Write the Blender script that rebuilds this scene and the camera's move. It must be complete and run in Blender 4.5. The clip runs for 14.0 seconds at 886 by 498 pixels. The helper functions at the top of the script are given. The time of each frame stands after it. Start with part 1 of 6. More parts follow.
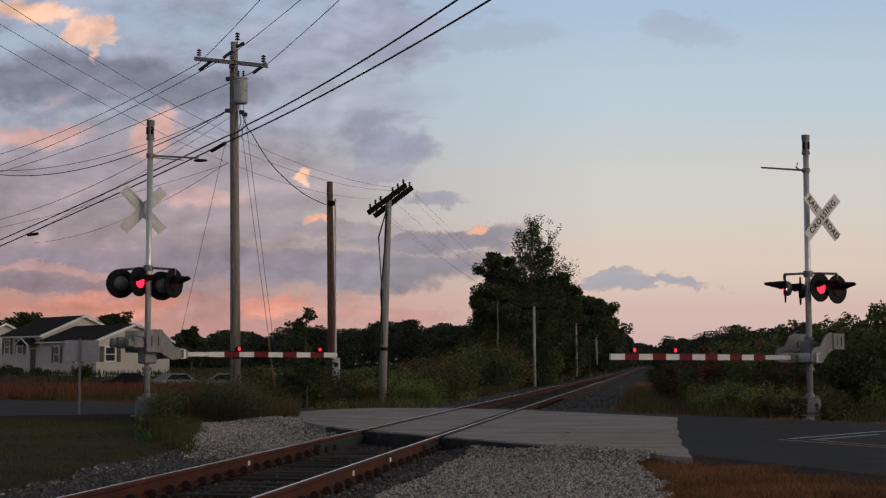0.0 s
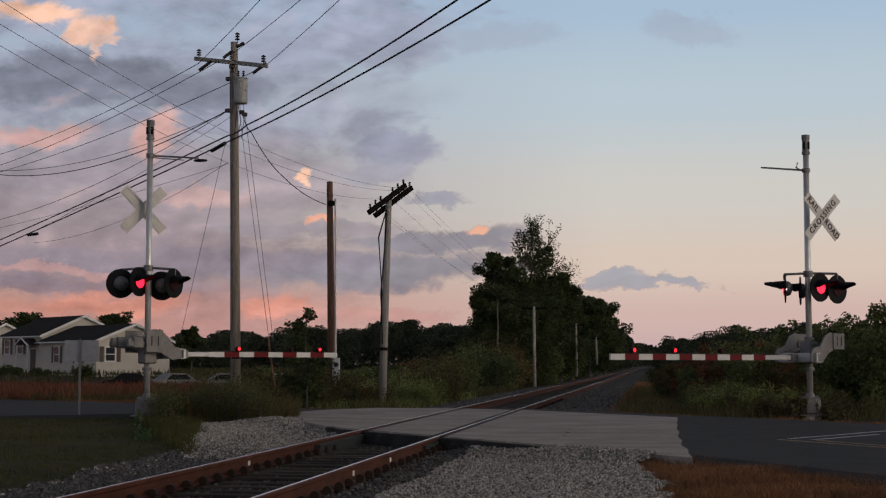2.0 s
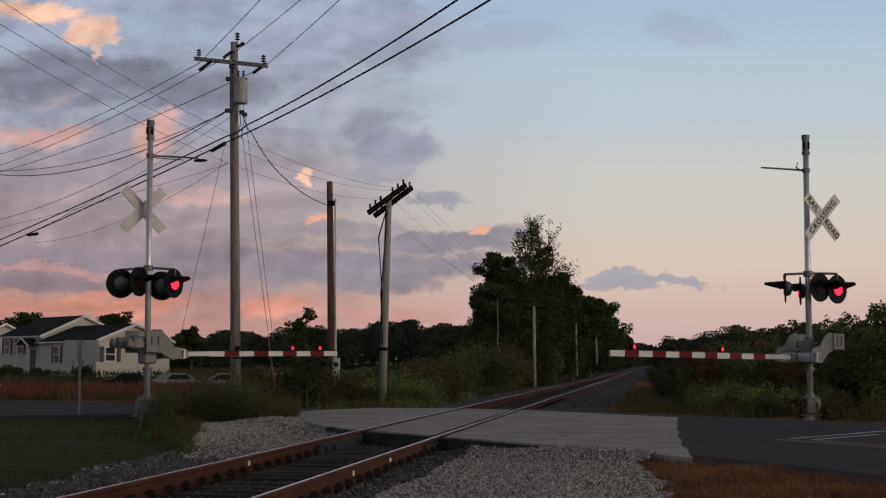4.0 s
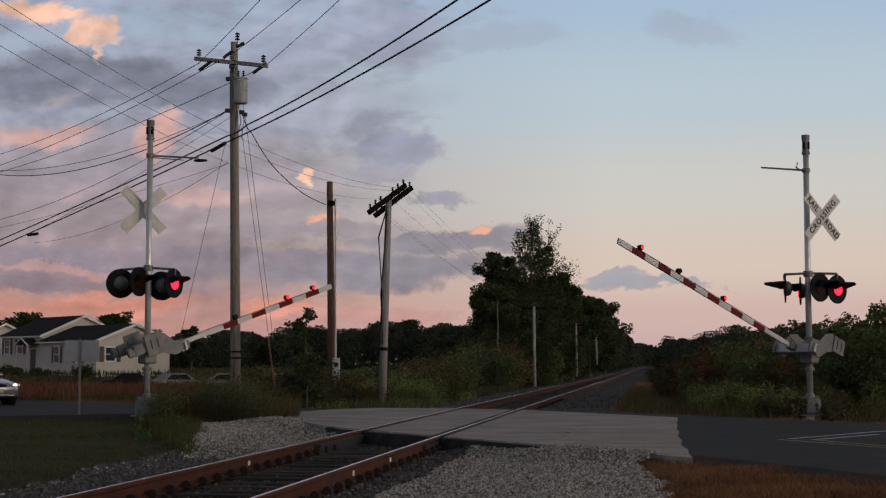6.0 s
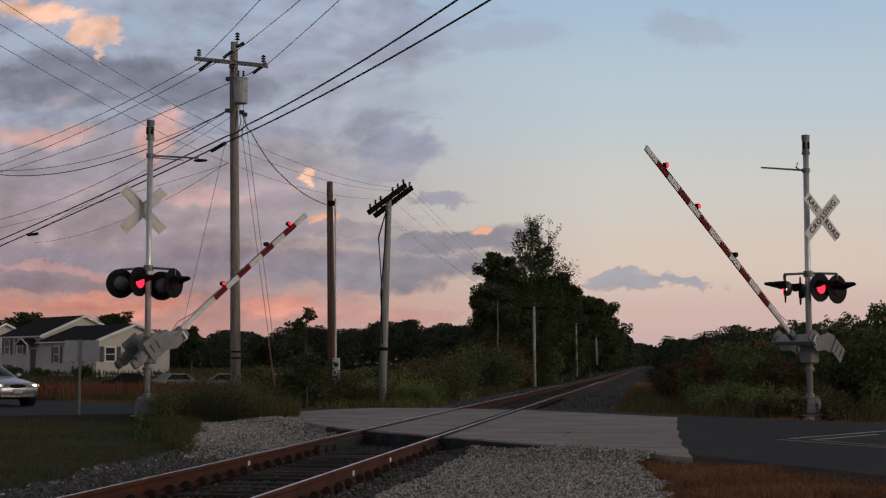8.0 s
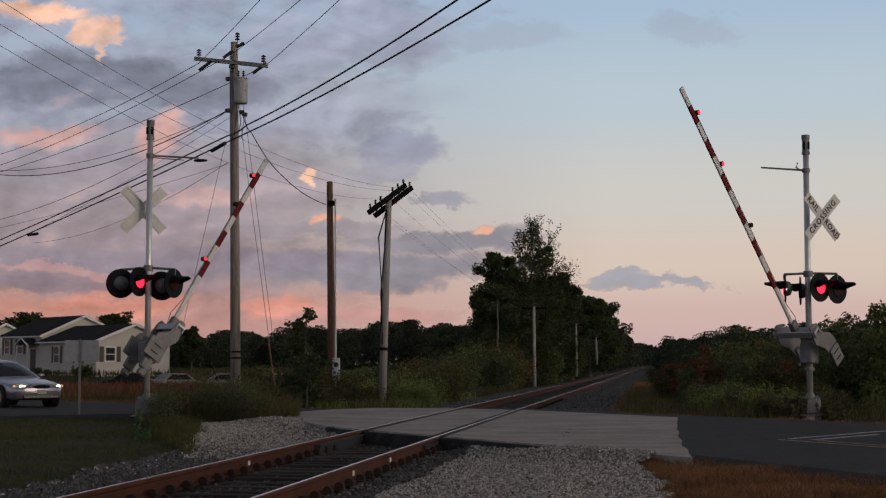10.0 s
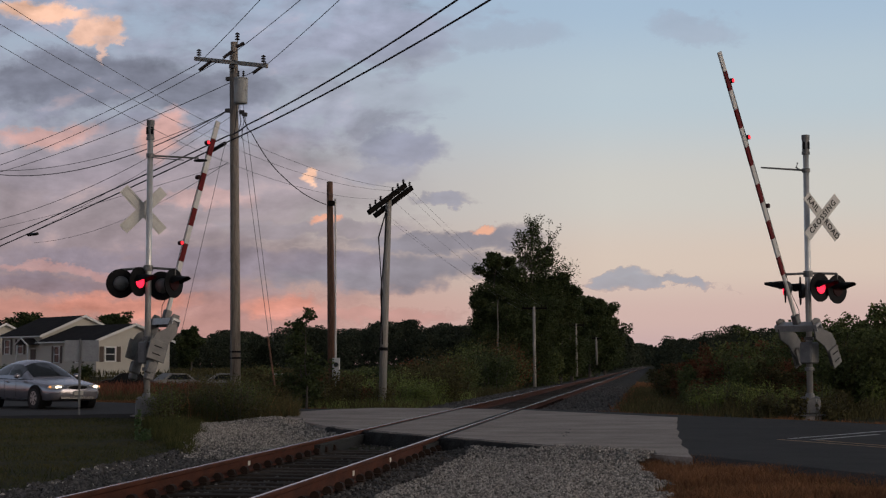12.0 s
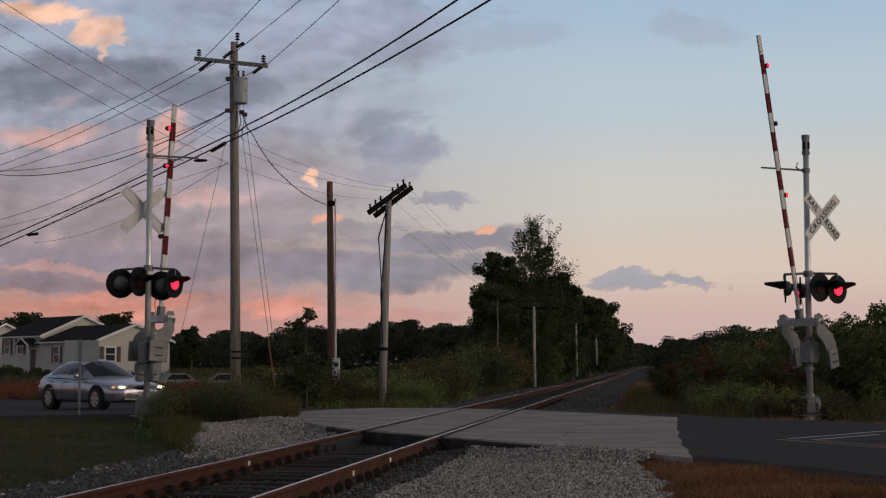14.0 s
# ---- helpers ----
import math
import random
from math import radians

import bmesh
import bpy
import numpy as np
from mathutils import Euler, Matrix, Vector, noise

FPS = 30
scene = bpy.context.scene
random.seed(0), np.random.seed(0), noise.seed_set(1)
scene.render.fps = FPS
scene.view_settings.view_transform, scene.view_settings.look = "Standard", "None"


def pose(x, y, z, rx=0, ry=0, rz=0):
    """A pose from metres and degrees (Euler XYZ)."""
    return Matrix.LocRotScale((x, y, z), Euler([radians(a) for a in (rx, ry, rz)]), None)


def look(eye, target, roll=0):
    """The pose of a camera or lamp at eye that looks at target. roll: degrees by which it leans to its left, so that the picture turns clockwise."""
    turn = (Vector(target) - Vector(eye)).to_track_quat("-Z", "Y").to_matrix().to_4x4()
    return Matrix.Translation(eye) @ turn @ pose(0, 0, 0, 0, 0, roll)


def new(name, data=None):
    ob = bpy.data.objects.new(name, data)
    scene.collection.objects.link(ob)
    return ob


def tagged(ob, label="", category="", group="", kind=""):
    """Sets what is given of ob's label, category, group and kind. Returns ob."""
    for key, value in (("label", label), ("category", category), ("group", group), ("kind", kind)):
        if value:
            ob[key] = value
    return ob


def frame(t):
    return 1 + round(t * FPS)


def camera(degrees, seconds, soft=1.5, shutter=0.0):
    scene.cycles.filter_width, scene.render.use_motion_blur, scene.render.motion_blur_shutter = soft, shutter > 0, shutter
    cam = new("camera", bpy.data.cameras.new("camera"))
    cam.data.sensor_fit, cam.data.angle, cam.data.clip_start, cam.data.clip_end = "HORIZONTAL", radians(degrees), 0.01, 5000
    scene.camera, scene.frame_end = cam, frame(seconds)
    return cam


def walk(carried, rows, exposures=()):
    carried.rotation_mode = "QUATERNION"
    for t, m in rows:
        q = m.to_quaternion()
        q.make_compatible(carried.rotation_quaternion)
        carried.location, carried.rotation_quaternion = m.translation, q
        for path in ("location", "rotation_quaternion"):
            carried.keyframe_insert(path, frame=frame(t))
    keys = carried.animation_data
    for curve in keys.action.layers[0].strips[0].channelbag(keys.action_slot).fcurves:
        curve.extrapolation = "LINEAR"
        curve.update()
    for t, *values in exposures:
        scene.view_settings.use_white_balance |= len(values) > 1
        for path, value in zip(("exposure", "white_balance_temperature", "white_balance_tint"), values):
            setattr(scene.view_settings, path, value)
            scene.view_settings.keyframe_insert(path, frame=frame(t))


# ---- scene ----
cam = camera(32.39, 14.0, soft=1.25)
EYE = pose(0, 0, 1.12, 90 + 4.321, 0, 0)
walk(cam, [(0, EYE), (14, EYE)], [(0, 0.09), (0.4, 0.05), (3.2, 0.02), (5.3, 0.02), (14, 0.01)])


# ---- light ----
def nodes_of(tree):
    def node(kind, **values):
        n = tree.nodes.new(kind)
        for key, value in values.items():
            if key.startswith("in_"):
                k = key[3:]
                n.inputs[int(k) if k.isdigit() else k].default_value = value
            else:
                setattr(n, key, value)
        return n
    return node


def math_node(tree, op, a, b=None, c=None, clamp=False):
    n = tree.nodes.new("ShaderNodeMath")
    n.operation, n.use_clamp = op, clamp
    for i, v in enumerate((a, b, c)):
        if v is None:
            continue
        if isinstance(v, (int, float)):
            n.inputs[i].default_value = v
        else:
            tree.links.new(v, n.inputs[i])
    return n.outputs[0]


def mix_node(tree, fac, a, b, blend="MIX"):
    n = tree.nodes.new("ShaderNodeMix")
    n.data_type, n.blend_type = "RGBA", blend
    for i, v in ((0, fac), (6, a), (7, b)):
        if isinstance(v, (int, float)):
            n.inputs[i].default_value = v
        elif isinstance(v, tuple):
            n.inputs[i].default_value = (*v, 1)
        else:
            tree.links.new(v, n.inputs[i])
    return n.outputs[2]


def ramp_node(tree, fac, stops):
    n = tree.nodes.new("ShaderNodeValToRGB")
    n.color_ramp.interpolation = "EASE"
    e = n.color_ramp.elements
    while len(e) < len(stops):
        e.new(0.5)
    for el, (p, col) in zip(e, stops):
        el.position, el.color = p, (*col, 1)
    tree.links.new(fac, n.inputs[0])
    return n.outputs[0]


def lin(r, g, b):
    return tuple(((v / 255 + 0.055) / 1.055) ** 2.4 if v > 10 else v / 255 / 12.92 for v in (r, g, b))


SUN_EL, SUN_AZ = 9.0, 122.0
world = bpy.data.worlds.new("dusk_sky")
scene.world = world
world.use_nodes = True
wt = world.node_tree
wt.nodes.clear()
wn = nodes_of(wt)
coord = wn("ShaderNodeTexCoord")
sep = wn("ShaderNodeSeparateXYZ")
wt.links.new(coord.outputs["Generated"], sep.inputs[0])
elev = math_node(wt, "MULTIPLY", math_node(wt, "ARCSINE", sep.outputs[2]), 180 / math.pi)
side = math_node(wt, "MULTIPLY", math_node(wt, "ARCTAN2", sep.outputs[0], sep.outputs[1]), 180 / math.pi)
e01 = math_node(wt, "DIVIDE", elev, 60.0, clamp=True)
right_sky = ramp_node(wt, e01, [(0.0, lin(196, 166, 172)), (0.03, lin(206, 176, 172)), (0.062, lin(214, 194, 182)),
                                (0.107, lin(205, 200, 194)), (0.167, lin(184, 198, 208)), (0.227, lin(166, 188, 210)),
                                (0.45, lin(104, 108, 116)), (1.0, lin(72, 74, 80))])
left_sky = ramp_node(wt, e01, [(0.0, lin(182, 138, 140)), (0.035, lin(184, 132, 126)), (0.06, lin(156, 130, 136)),
                               (0.10, lin(164, 152, 160)), (0.16, lin(166, 172, 186)), (0.227, lin(160, 176, 198)),
                               (0.45, lin(104, 106, 114)), (1.0, lin(72, 74, 80))])
blend = math_node(wt, "MULTIPLY_ADD", side, 1 / 16.0, 0.62, clamp=True)
clear = mix_node(wt, blend, left_sky, right_sky)
bg = wn("ShaderNodeBackground", in_1=0.93)
wt.links.new(clear, bg.inputs[0])
sky = wn("ShaderNodeTexSky", sky_type="NISHITA", sun_disc=False, sun_elevation=radians(SUN_EL),
         sun_rotation=radians(SUN_AZ))
bg2 = wn("ShaderNodeBackground", in_1=0.015)
wt.links.new(sky.outputs[0], bg2.inputs[0])
addsh = wn("ShaderNodeAddShader")
wt.links.new(bg.outputs[0], addsh.inputs[0])
wt.links.new(bg2.outputs[0], addsh.inputs[1])
wout = wn("ShaderNodeOutputWorld")
wt.links.new(addsh.outputs[0], wout.inputs[0])

sun = new("sun", bpy.data.lights.new("sun", "SUN"))
sun.data.energy, sun.data.angle, sun.data.color = 1.0, radians(38), (1.0, 0.80, 0.64)
sun_from = Vector((math.sin(radians(SUN_AZ)) * math.cos(radians(SUN_EL)), math.cos(radians(SUN_AZ)) * math.cos(radians(SUN_EL)),
                   math.sin(radians(SUN_EL))))
sun.matrix_world = look(sun_from * 100, (0, 0, 0))


# ---- materials ----
def mat(name, color, color2=None, rough=0.7, metal=0.0, scale=6.0, fine=60.0, bump=0.15, spread=(0.35, 0.65),
        per_object=0.0, per_island=0.0, transl=0.0, stretch=(1, 1, 1), spec=0.5, dist=0.01):
    m = bpy.data.materials.new(name)
    m.use_nodes = True
    t = m.node_tree
    n = nodes_of(t)
    bsdf = t.nodes["Principled BSDF"]
    bsdf.inputs["Roughness"].default_value, bsdf.inputs["Metallic"].default_value = rough, metal
    bsdf.inputs["Specular IOR Level"].default_value = spec
    color2 = color2 or tuple(v * 0.7 for v in color)
    tc = n("ShaderNodeTexCoord")
    mp = n("ShaderNodeMapping")
    mp.inputs["Scale"].default_value = stretch
    t.links.new(tc.outputs["Object"], mp.inputs[0])
    big = n("ShaderNodeTexNoise", in_Scale=scale, in_Detail=5.0, in_Roughness=0.6)
    small = n("ShaderNodeTexNoise", in_Scale=fine, in_Detail=3.0)
    for q in (big, small):
        t.links.new(mp.outputs[0], q.inputs["Vector"])
    mixv = math_node(t, "MULTIPLY_ADD", small.outputs[0], 0.45, math_node(t, "MULTIPLY", big.outputs[0], 0.55))
    rng = n("ShaderNodeMapRange", in_1=spread[0], in_2=spread[1])
    t.links.new(mixv, rng.inputs[0])
    col = mix_node(t, rng.outputs[0], color2, color)
    if per_object or per_island:
        src = n("ShaderNodeObjectInfo").outputs["Random"] if per_object else n("ShaderNodeNewGeometry").outputs["Random Per Island"]
        hsv = n("ShaderNodeHueSaturation")
        k = per_object or per_island
        t.links.new(math_node(t, "MULTIPLY_ADD", src, 2 * k, 1 - k), hsv.inputs["Value"])
        t.links.new(col, hsv.inputs["Color"])
        col = hsv.outputs[0]
    t.links.new(col, bsdf.inputs["Base Color"])
    if bump:
        b = n("ShaderNodeBump", in_Strength=bump, in_Distance=dist)
        t.links.new(small.outputs[0], b.inputs["Height"])
        t.links.new(b.outputs[0], bsdf.inputs["Normal"])
    if transl:
        tr = n("ShaderNodeBsdfTranslucent")
        t.links.new(col, tr.inputs[0])
        mx = n("ShaderNodeMixShader", in_0=transl)
        t.links.new(bsdf.outputs[0], mx.inputs[1])
        t.links.new(tr.outputs[0], mx.inputs[2])
        t.links.new(mx.outputs[0], t.nodes["Material Output"].inputs[0])
    return m


def glow(name, color, strength):
    m = bpy.data.materials.new(name)
    m.use_nodes = True
    b = m.node_tree.nodes["Principled BSDF"]
    b.inputs["Base Color"].default_value = (*color, 1)
    b.inputs["Emission Color"].default_value = (*color, 1)
    b.inputs["Emission Strength"].default_value = strength
    return m


def led_mat(name, color, strength):
    """A lit lens of many small bright cells."""
    m = glow(name, color, strength)
    t = m.node_tree
    n = nodes_of(t)
    tc = n("ShaderNodeTexCoord")
    vo = n("ShaderNodeTexVoronoi", in_Scale=42.0)
    t.links.new(tc.outputs["Object"], vo.inputs["Vector"])
    mr = n("ShaderNodeMapRange", in_1=0.15, in_2=0.75, in_3=strength * 1.5, in_4=strength * 0.45)
    t.links.new(vo.outputs["Distance"], mr.inputs[0])
    t.links.new(mr.outputs[0], t.nodes["Principled BSDF"].inputs["Emission Strength"])
    return m


def glass_mat(name, tint=(0.8, 0.85, 0.85), rough=0.03):
    m = bpy.data.materials.new(name)
    m.use_nodes = True
    b = m.node_tree.nodes["Principled BSDF"]
    b.inputs["Base Color"].default_value = (*tint, 1)
    b.inputs["Roughness"].default_value = rough
    b.inputs["Transmission Weight"].default_value = 1.0
    b.inputs["IOR"].default_value = 1.1
    return m


M = {}
M["soil"] = mat("soil_grass", (0.055, 0.046, 0.02), (0.018, 0.023, 0.009), 0.95, scale=1.1, fine=14, bump=0.5, spec=0.1)
M["asphalt"] = mat("old_asphalt", (0.050, 0.046, 0.044), (0.026, 0.024, 0.023), 0.9, scale=1.2, fine=70, bump=0.4, spec=0.15)
M["panel"] = mat("crossing_concrete", (0.41, 0.34, 0.295), (0.21, 0.172, 0.148), 0.85, scale=0.8, fine=36, bump=0.12, spec=0.2,
                 stretch=(1.0, 1.3, 1), spread=(0.38, 0.62))
M["gravelbed"] = mat("gravel_bed", (0.22, 0.20, 0.18), (0.03, 0.027, 0.025), 0.9, scale=4, fine=22, bump=1.0, dist=0.05, spec=0.2)
M["ballast_bed"] = mat("ballast_bed", (0.06, 0.052, 0.047), (0.012, 0.011, 0.010), 0.9, scale=3, fine=20, bump=1.0, dist=0.06, spec=0.2)
M["stone"] = mat("crushed_stone", (0.42, 0.375, 0.335), (0.19, 0.17, 0.15), 0.85, scale=14, fine=80, bump=0.3, per_island=0.7)
M["stone_dark"] = mat("dark_ballast_stone", (0.11, 0.10, 0.096), (0.035, 0.032, 0.03), 0.85, scale=14, fine=80, bump=0.3, per_island=0.6)
M["rail_rust"] = mat("rusted_rail", (0.10, 0.032, 0.017), (0.045, 0.016, 0.010), 0.85, 0.0, scale=3, fine=60, bump=0.3, spec=0.2)
M["rail_head"] = mat("worn_rail_head", (0.72, 0.68, 0.66), (0.45, 0.41, 0.39), 0.26, 1.0, scale=5, fine=50, bump=0.08)
M["anchor"] = mat("rusted_anchor", (0.04, 0.024, 0.018), (0.02, 0.013, 0.011), 0.85, 0.0, scale=10, fine=80, spec=0.15)
M["tie"] = mat("creosoted_tie", (0.075, 0.06, 0.05), (0.02, 0.016, 0.014), 0.9, scale=3, fine=40, bump=0.6, stretch=(0.4, 3, 3), per_object=0.3, spec=0.1)
M["paint_mark"] = mat("chalk_mark", (0.75, 0.72, 0.62), (0.6, 0.57, 0.5), 0.8)
M["galv"] = mat("galvanised_steel", (0.66, 0.645, 0.63), (0.5, 0.49, 0.48), 0.42, 0.55, scale=5, fine=60, bump=0.08)
M["alu"] = mat("dull_aluminium", (0.55, 0.54, 0.54), (0.38, 0.38, 0.38), 0.5, 0.6, scale=4, fine=40, bump=0.08)
M["casting"] = mat("grey_casting", (0.21, 0.205, 0.20), (0.11, 0.11, 0.112), 0.55, 0.4, scale=5, fine=50, bump=0.12)
M["black"] = mat("black_paint", (0.010, 0.010, 0.011), (0.006, 0.006, 0.007), 0.6, scale=5, fine=50, bump=0.05, spec=0.12)
M["white_sheet"] = mat("reflective_white", (0.62, 0.61, 0.59), (0.48, 0.47, 0.46), 0.4, scale=4, fine=40, bump=0.03)
M["red_sheet"] = mat("reflective_red", (0.15, 0.009, 0.012), (0.10, 0.007, 0.009), 0.5, scale=4, fine=40, bump=0.03, spec=0.12)
M["sign_back"] = mat("sign_back_metal", (0.42, 0.42, 0.41), (0.30, 0.30, 0.30), 0.5, 0.5, scale=4, fine=30, bump=0.03)
M["lens"] = mat("dark_red_lens", (0.030, 0.005, 0.006), (0.018, 0.003, 0.004), 0.5, scale=20, fine=120, bump=0.2, spec=0.12)
M["led"] = led_mat("lit_red_led", (1.0, 0.018, 0.055), 2.0)
M["led_small"] = glow("lit_red_lamp", (1.0, 0.015, 0.03), 1.7)
M["side_led"] = glow("white_side_light", (1.0, 0.95, 0.92), 3.0)
M["pole"] = mat("weathered_pole", (0.36, 0.31, 0.265), (0.13, 0.105, 0.088), 0.85, scale=2, fine=14, bump=0.8, stretch=(6, 6, 0.35))
M["pole_brown"] = mat("brown_pole", (0.24, 0.12, 0.075), (0.035, 0.022, 0.018), 0.9, scale=2, fine=14, bump=0.8, stretch=(6, 6, 0.35))
M["pole_grey"] = mat("silvered_pole", (0.40, 0.375, 0.35), (0.18, 0.165, 0.15), 0.85, scale=2, fine=14, bump=0.8, stretch=(6, 6, 0.35))
M["dark_wood"] = mat("dark_crossarm", (0.012, 0.010, 0.009), (0.006, 0.005, 0.005), 0.9, scale=3, fine=30, bump=0.4, spec=0.08)
M["wire"] = mat("black_cable", (0.018, 0.018, 0.02), (0.012, 0.012, 0.013), 0.6, bump=0)
M["wire_grey"] = mat("aluminium_wire", (0.13, 0.13, 0.135), (0.09, 0.09, 0.095), 0.6, 0.3, bump=0)
M["transformer"] = mat("transformer_grey", (0.38, 0.385, 0.38), (0.27, 0.275, 0.27), 0.55, scale=3, fine=30, bump=0.08)
M["insul"] = mat("brown_porcelain", (0.04, 0.03, 0.028), (0.025, 0.02, 0.02), 0.3, bump=0)
M["leaf"] = mat("dark_leaves", (0.075, 0.092, 0.034), (0.036, 0.05, 0.02), 0.7, scale=0.6, fine=5, bump=0, per_island=0.35, transl=0.3, spec=0.2)
# Greyer green: the haze of distance is mixed into the leaf colour.
M["leaf_far"] = mat("hazed_far_leaves", (0.07, 0.08, 0.05), (0.036, 0.044, 0.03), 0.8, scale=0.05, fine=0.6, bump=0, per_island=0.3, transl=0.2, spec=0.1)
M["leaf_bush"] = mat("bush_leaves", (0.15, 0.17, 0.06), (0.065, 0.08, 0.03), 0.7, scale=0.8, fine=6, bump=0, per_island=0.4, transl=0.3, spec=0.2)
M["weed"] = mat("weed_leaves", (0.125, 0.108, 0.045), (0.05, 0.046, 0.022), 0.8, scale=0.7, fine=5, bump=0, per_island=0.4, transl=0.3, spec=0.15)
M["weed_green"] = mat("fresh_weed", (0.27, 0.30, 0.09), (0.13, 0.17, 0.05), 0.75, scale=2, fine=9, bump=0, per_island=0.4, transl=0.3, spec=0.2)
M["dry"] = mat("dry_grass", (0.31, 0.15, 0.075), (0.13, 0.062, 0.034), 0.9, scale=0.9, fine=6, bump=0, per_island=0.4, transl=0.2, spec=0.1)
M["lawn"] = mat("lawn_grass", (0.105, 0.094, 0.034), (0.034, 0.046, 0.016), 0.85, scale=0.5, fine=4, bump=0, per_island=0.4, transl=0.25, spec=0.15)
M["field"] = mat("red_field", (0.20, 0.075, 0.045), (0.11, 0.045, 0.03), 0.9, scale=0.3, fine=3, bump=0, per_island=0.4, transl=0.2, spec=0.1)
M["stalk"] = mat("downy_stalk", (0.13, 0.19, 0.085), (0.07, 0.11, 0.05), 0.8, scale=3, fine=12, bump=0, per_island=0.3, transl=0.3, spec=0.1)
M["leaf_red"] = mat("russet_leaves", (0.21, 0.085, 0.045), (0.10, 0.05, 0.025), 0.75, scale=0.7, fine=5, bump=0, per_island=0.4, transl=0.3, spec=0.15)
M["bark"] = mat("bark", (0.10, 0.085, 0.07), (0.05, 0.042, 0.035), 0.9, scale=2, fine=20, bump=0.5, stretch=(3, 3, 0.6))
M["bark_pale"] = mat("pale_bark", (0.17, 0.155, 0.135), (0.08, 0.07, 0.06), 0.9, scale=2, fine=20, bump=0.4, stretch=(3, 3, 0.6))
M["siding"] = mat("cream_siding", (0.56, 0.52, 0.45), (0.48, 0.44, 0.38), 0.7, scale=1, fine=10, bump=0.1)
M["roofing"] = mat("dark_shingle", (0.036, 0.032, 0.031), (0.02, 0.018, 0.018), 0.95, scale=1, fine=8, bump=0.3, spec=0.05)
M["trim"] = mat("white_trim", (0.75, 0.74, 0.72), (0.66, 0.65, 0.63), 0.6, bump=0.05)
M["shutter"] = mat("brown_shutter", (0.11, 0.075, 0.06), (0.07, 0.05, 0.04), 0.7, bump=0.1)
M["window"] = mat("window_glass", (0.03, 0.035, 0.04), (0.02, 0.022, 0.026), 0.15, bump=0, spec=0.25)
M["car_paint"] = mat("silver_car_paint", (0.34, 0.33, 0.36), (0.30, 0.29, 0.32), 0.22, 0.65, scale=3, fine=200, bump=0)
M["car_glass"] = mat("tinted_glass", (0.02, 0.024, 0.026), (0.016, 0.018, 0.02), 0.04, bump=0)
M["rubber"] = mat("tyre_rubber", (0.02, 0.02, 0.021), (0.012, 0.012, 0.013), 0.8, bump=0.1)
M["alloy"] = mat("alloy_wheel", (0.45, 0.44, 0.43), (0.32, 0.31, 0.31), 0.35, 0.8, bump=0.05)
M["headlight"] = glow("lit_headlight", (1.0, 0.78, 0.52), 3.5)
M["lamp_clear"] = mat("clear_lamp_cover", (0.55, 0.52, 0.48), (0.45, 0.43, 0.40), 0.15, bump=0)
M["orange_led"] = glow("orange_marker", (1.0, 0.42, 0.14), 0.7)
M["tail"] = mat("red_tail_lamp", (0.35, 0.03, 0.025), (0.25, 0.02, 0.02), 0.2, bump=0)
M["post_steel"] = mat("dull_post_steel", (0.22, 0.215, 0.21), (0.15, 0.145, 0.14), 0.6, 0.3, bump=0.05)
M["plate"] = mat("plate", (0.34, 0.33, 0.30), (0.28, 0.27, 0.24), 0.6, bump=0)
M["line_white"] = mat("worn_white_line", (0.62, 0.60, 0.58), (0.16, 0.16, 0.155), 0.8, scale=3, fine=20, bump=0.1)
M["line_yellow"] = mat("worn_yellow_line", (0.5, 0.28, 0.12), (0.13, 0.09, 0.06), 0.8, scale=3, fine=20, bump=0.1)
M["tar"] = mat("tar_seal", (0.012, 0.012, 0.013), (0.008, 0.008, 0.009), 0.7, bump=0.1)
M["asphalt_dark"] = mat("crumbled_asphalt", (0.045, 0.042, 0.04), (0.018, 0.017, 0.016), 0.9, scale=3, fine=30, bump=0.8, dist=0.03, spec=0.1)
# Also colours the strips that stand in for groove shade.
M["flange_dark"] = mat("flange_rubber_groove_shade", (0.02, 0.019, 0.018), (0.012, 0.012, 0.011), 0.9, bump=0.3)


# ---- mesh tools ----
def part(name, bm, material, parent=None, label="", smooth=False):
    me = bpy.data.meshes.new(name)
    bm.to_mesh(me)
    bm.free()
    if smooth:
        for p in me.polygons:
            p.use_smooth = True
    me.materials.append(material)
    ob = new(name, me)
    if parent:
        ob.parent = parent
    if label:
        tagged(ob, label)
    return ob


def raw(name, verts, faces, material, parent=None, label=""):
    me = bpy.data.meshes.new(name)
    me.from_pydata(verts, [], faces)
    me.materials.append(material)
    ob = new(name, me)
    if parent:
        ob.parent = parent
    if label:
        tagged(ob, label)
    return ob


def tri_mesh(name, verts, tris, material, parent=None, label=""):
    """A mesh of many triangles from two arrays."""
    me = bpy.data.meshes.new(name)
    verts, tris = np.asarray(verts, dtype=np.float32), np.asarray(tris, dtype=np.int32)
    me.vertices.add(len(verts))
    me.vertices.foreach_set("co", verts.ravel())
    me.loops.add(tris.size)
    me.loops.foreach_set("vertex_index", tris.ravel())
    me.polygons.add(len(tris))
    me.polygons.foreach_set("loop_start", np.arange(0, tris.size, 3, dtype=np.int32))
    me.update(calc_edges=True)
    me.materials.append(material)
    ob = new(name, me)
    if parent:
        ob.parent = parent
    if label:
        tagged(ob, label)
    return ob


def empty(name, m, label="", category="", group=""):
    ob = new(name)
    ob.matrix_world = m
    ob.empty_display_size = 0.2
    return tagged(ob, label, category, group)


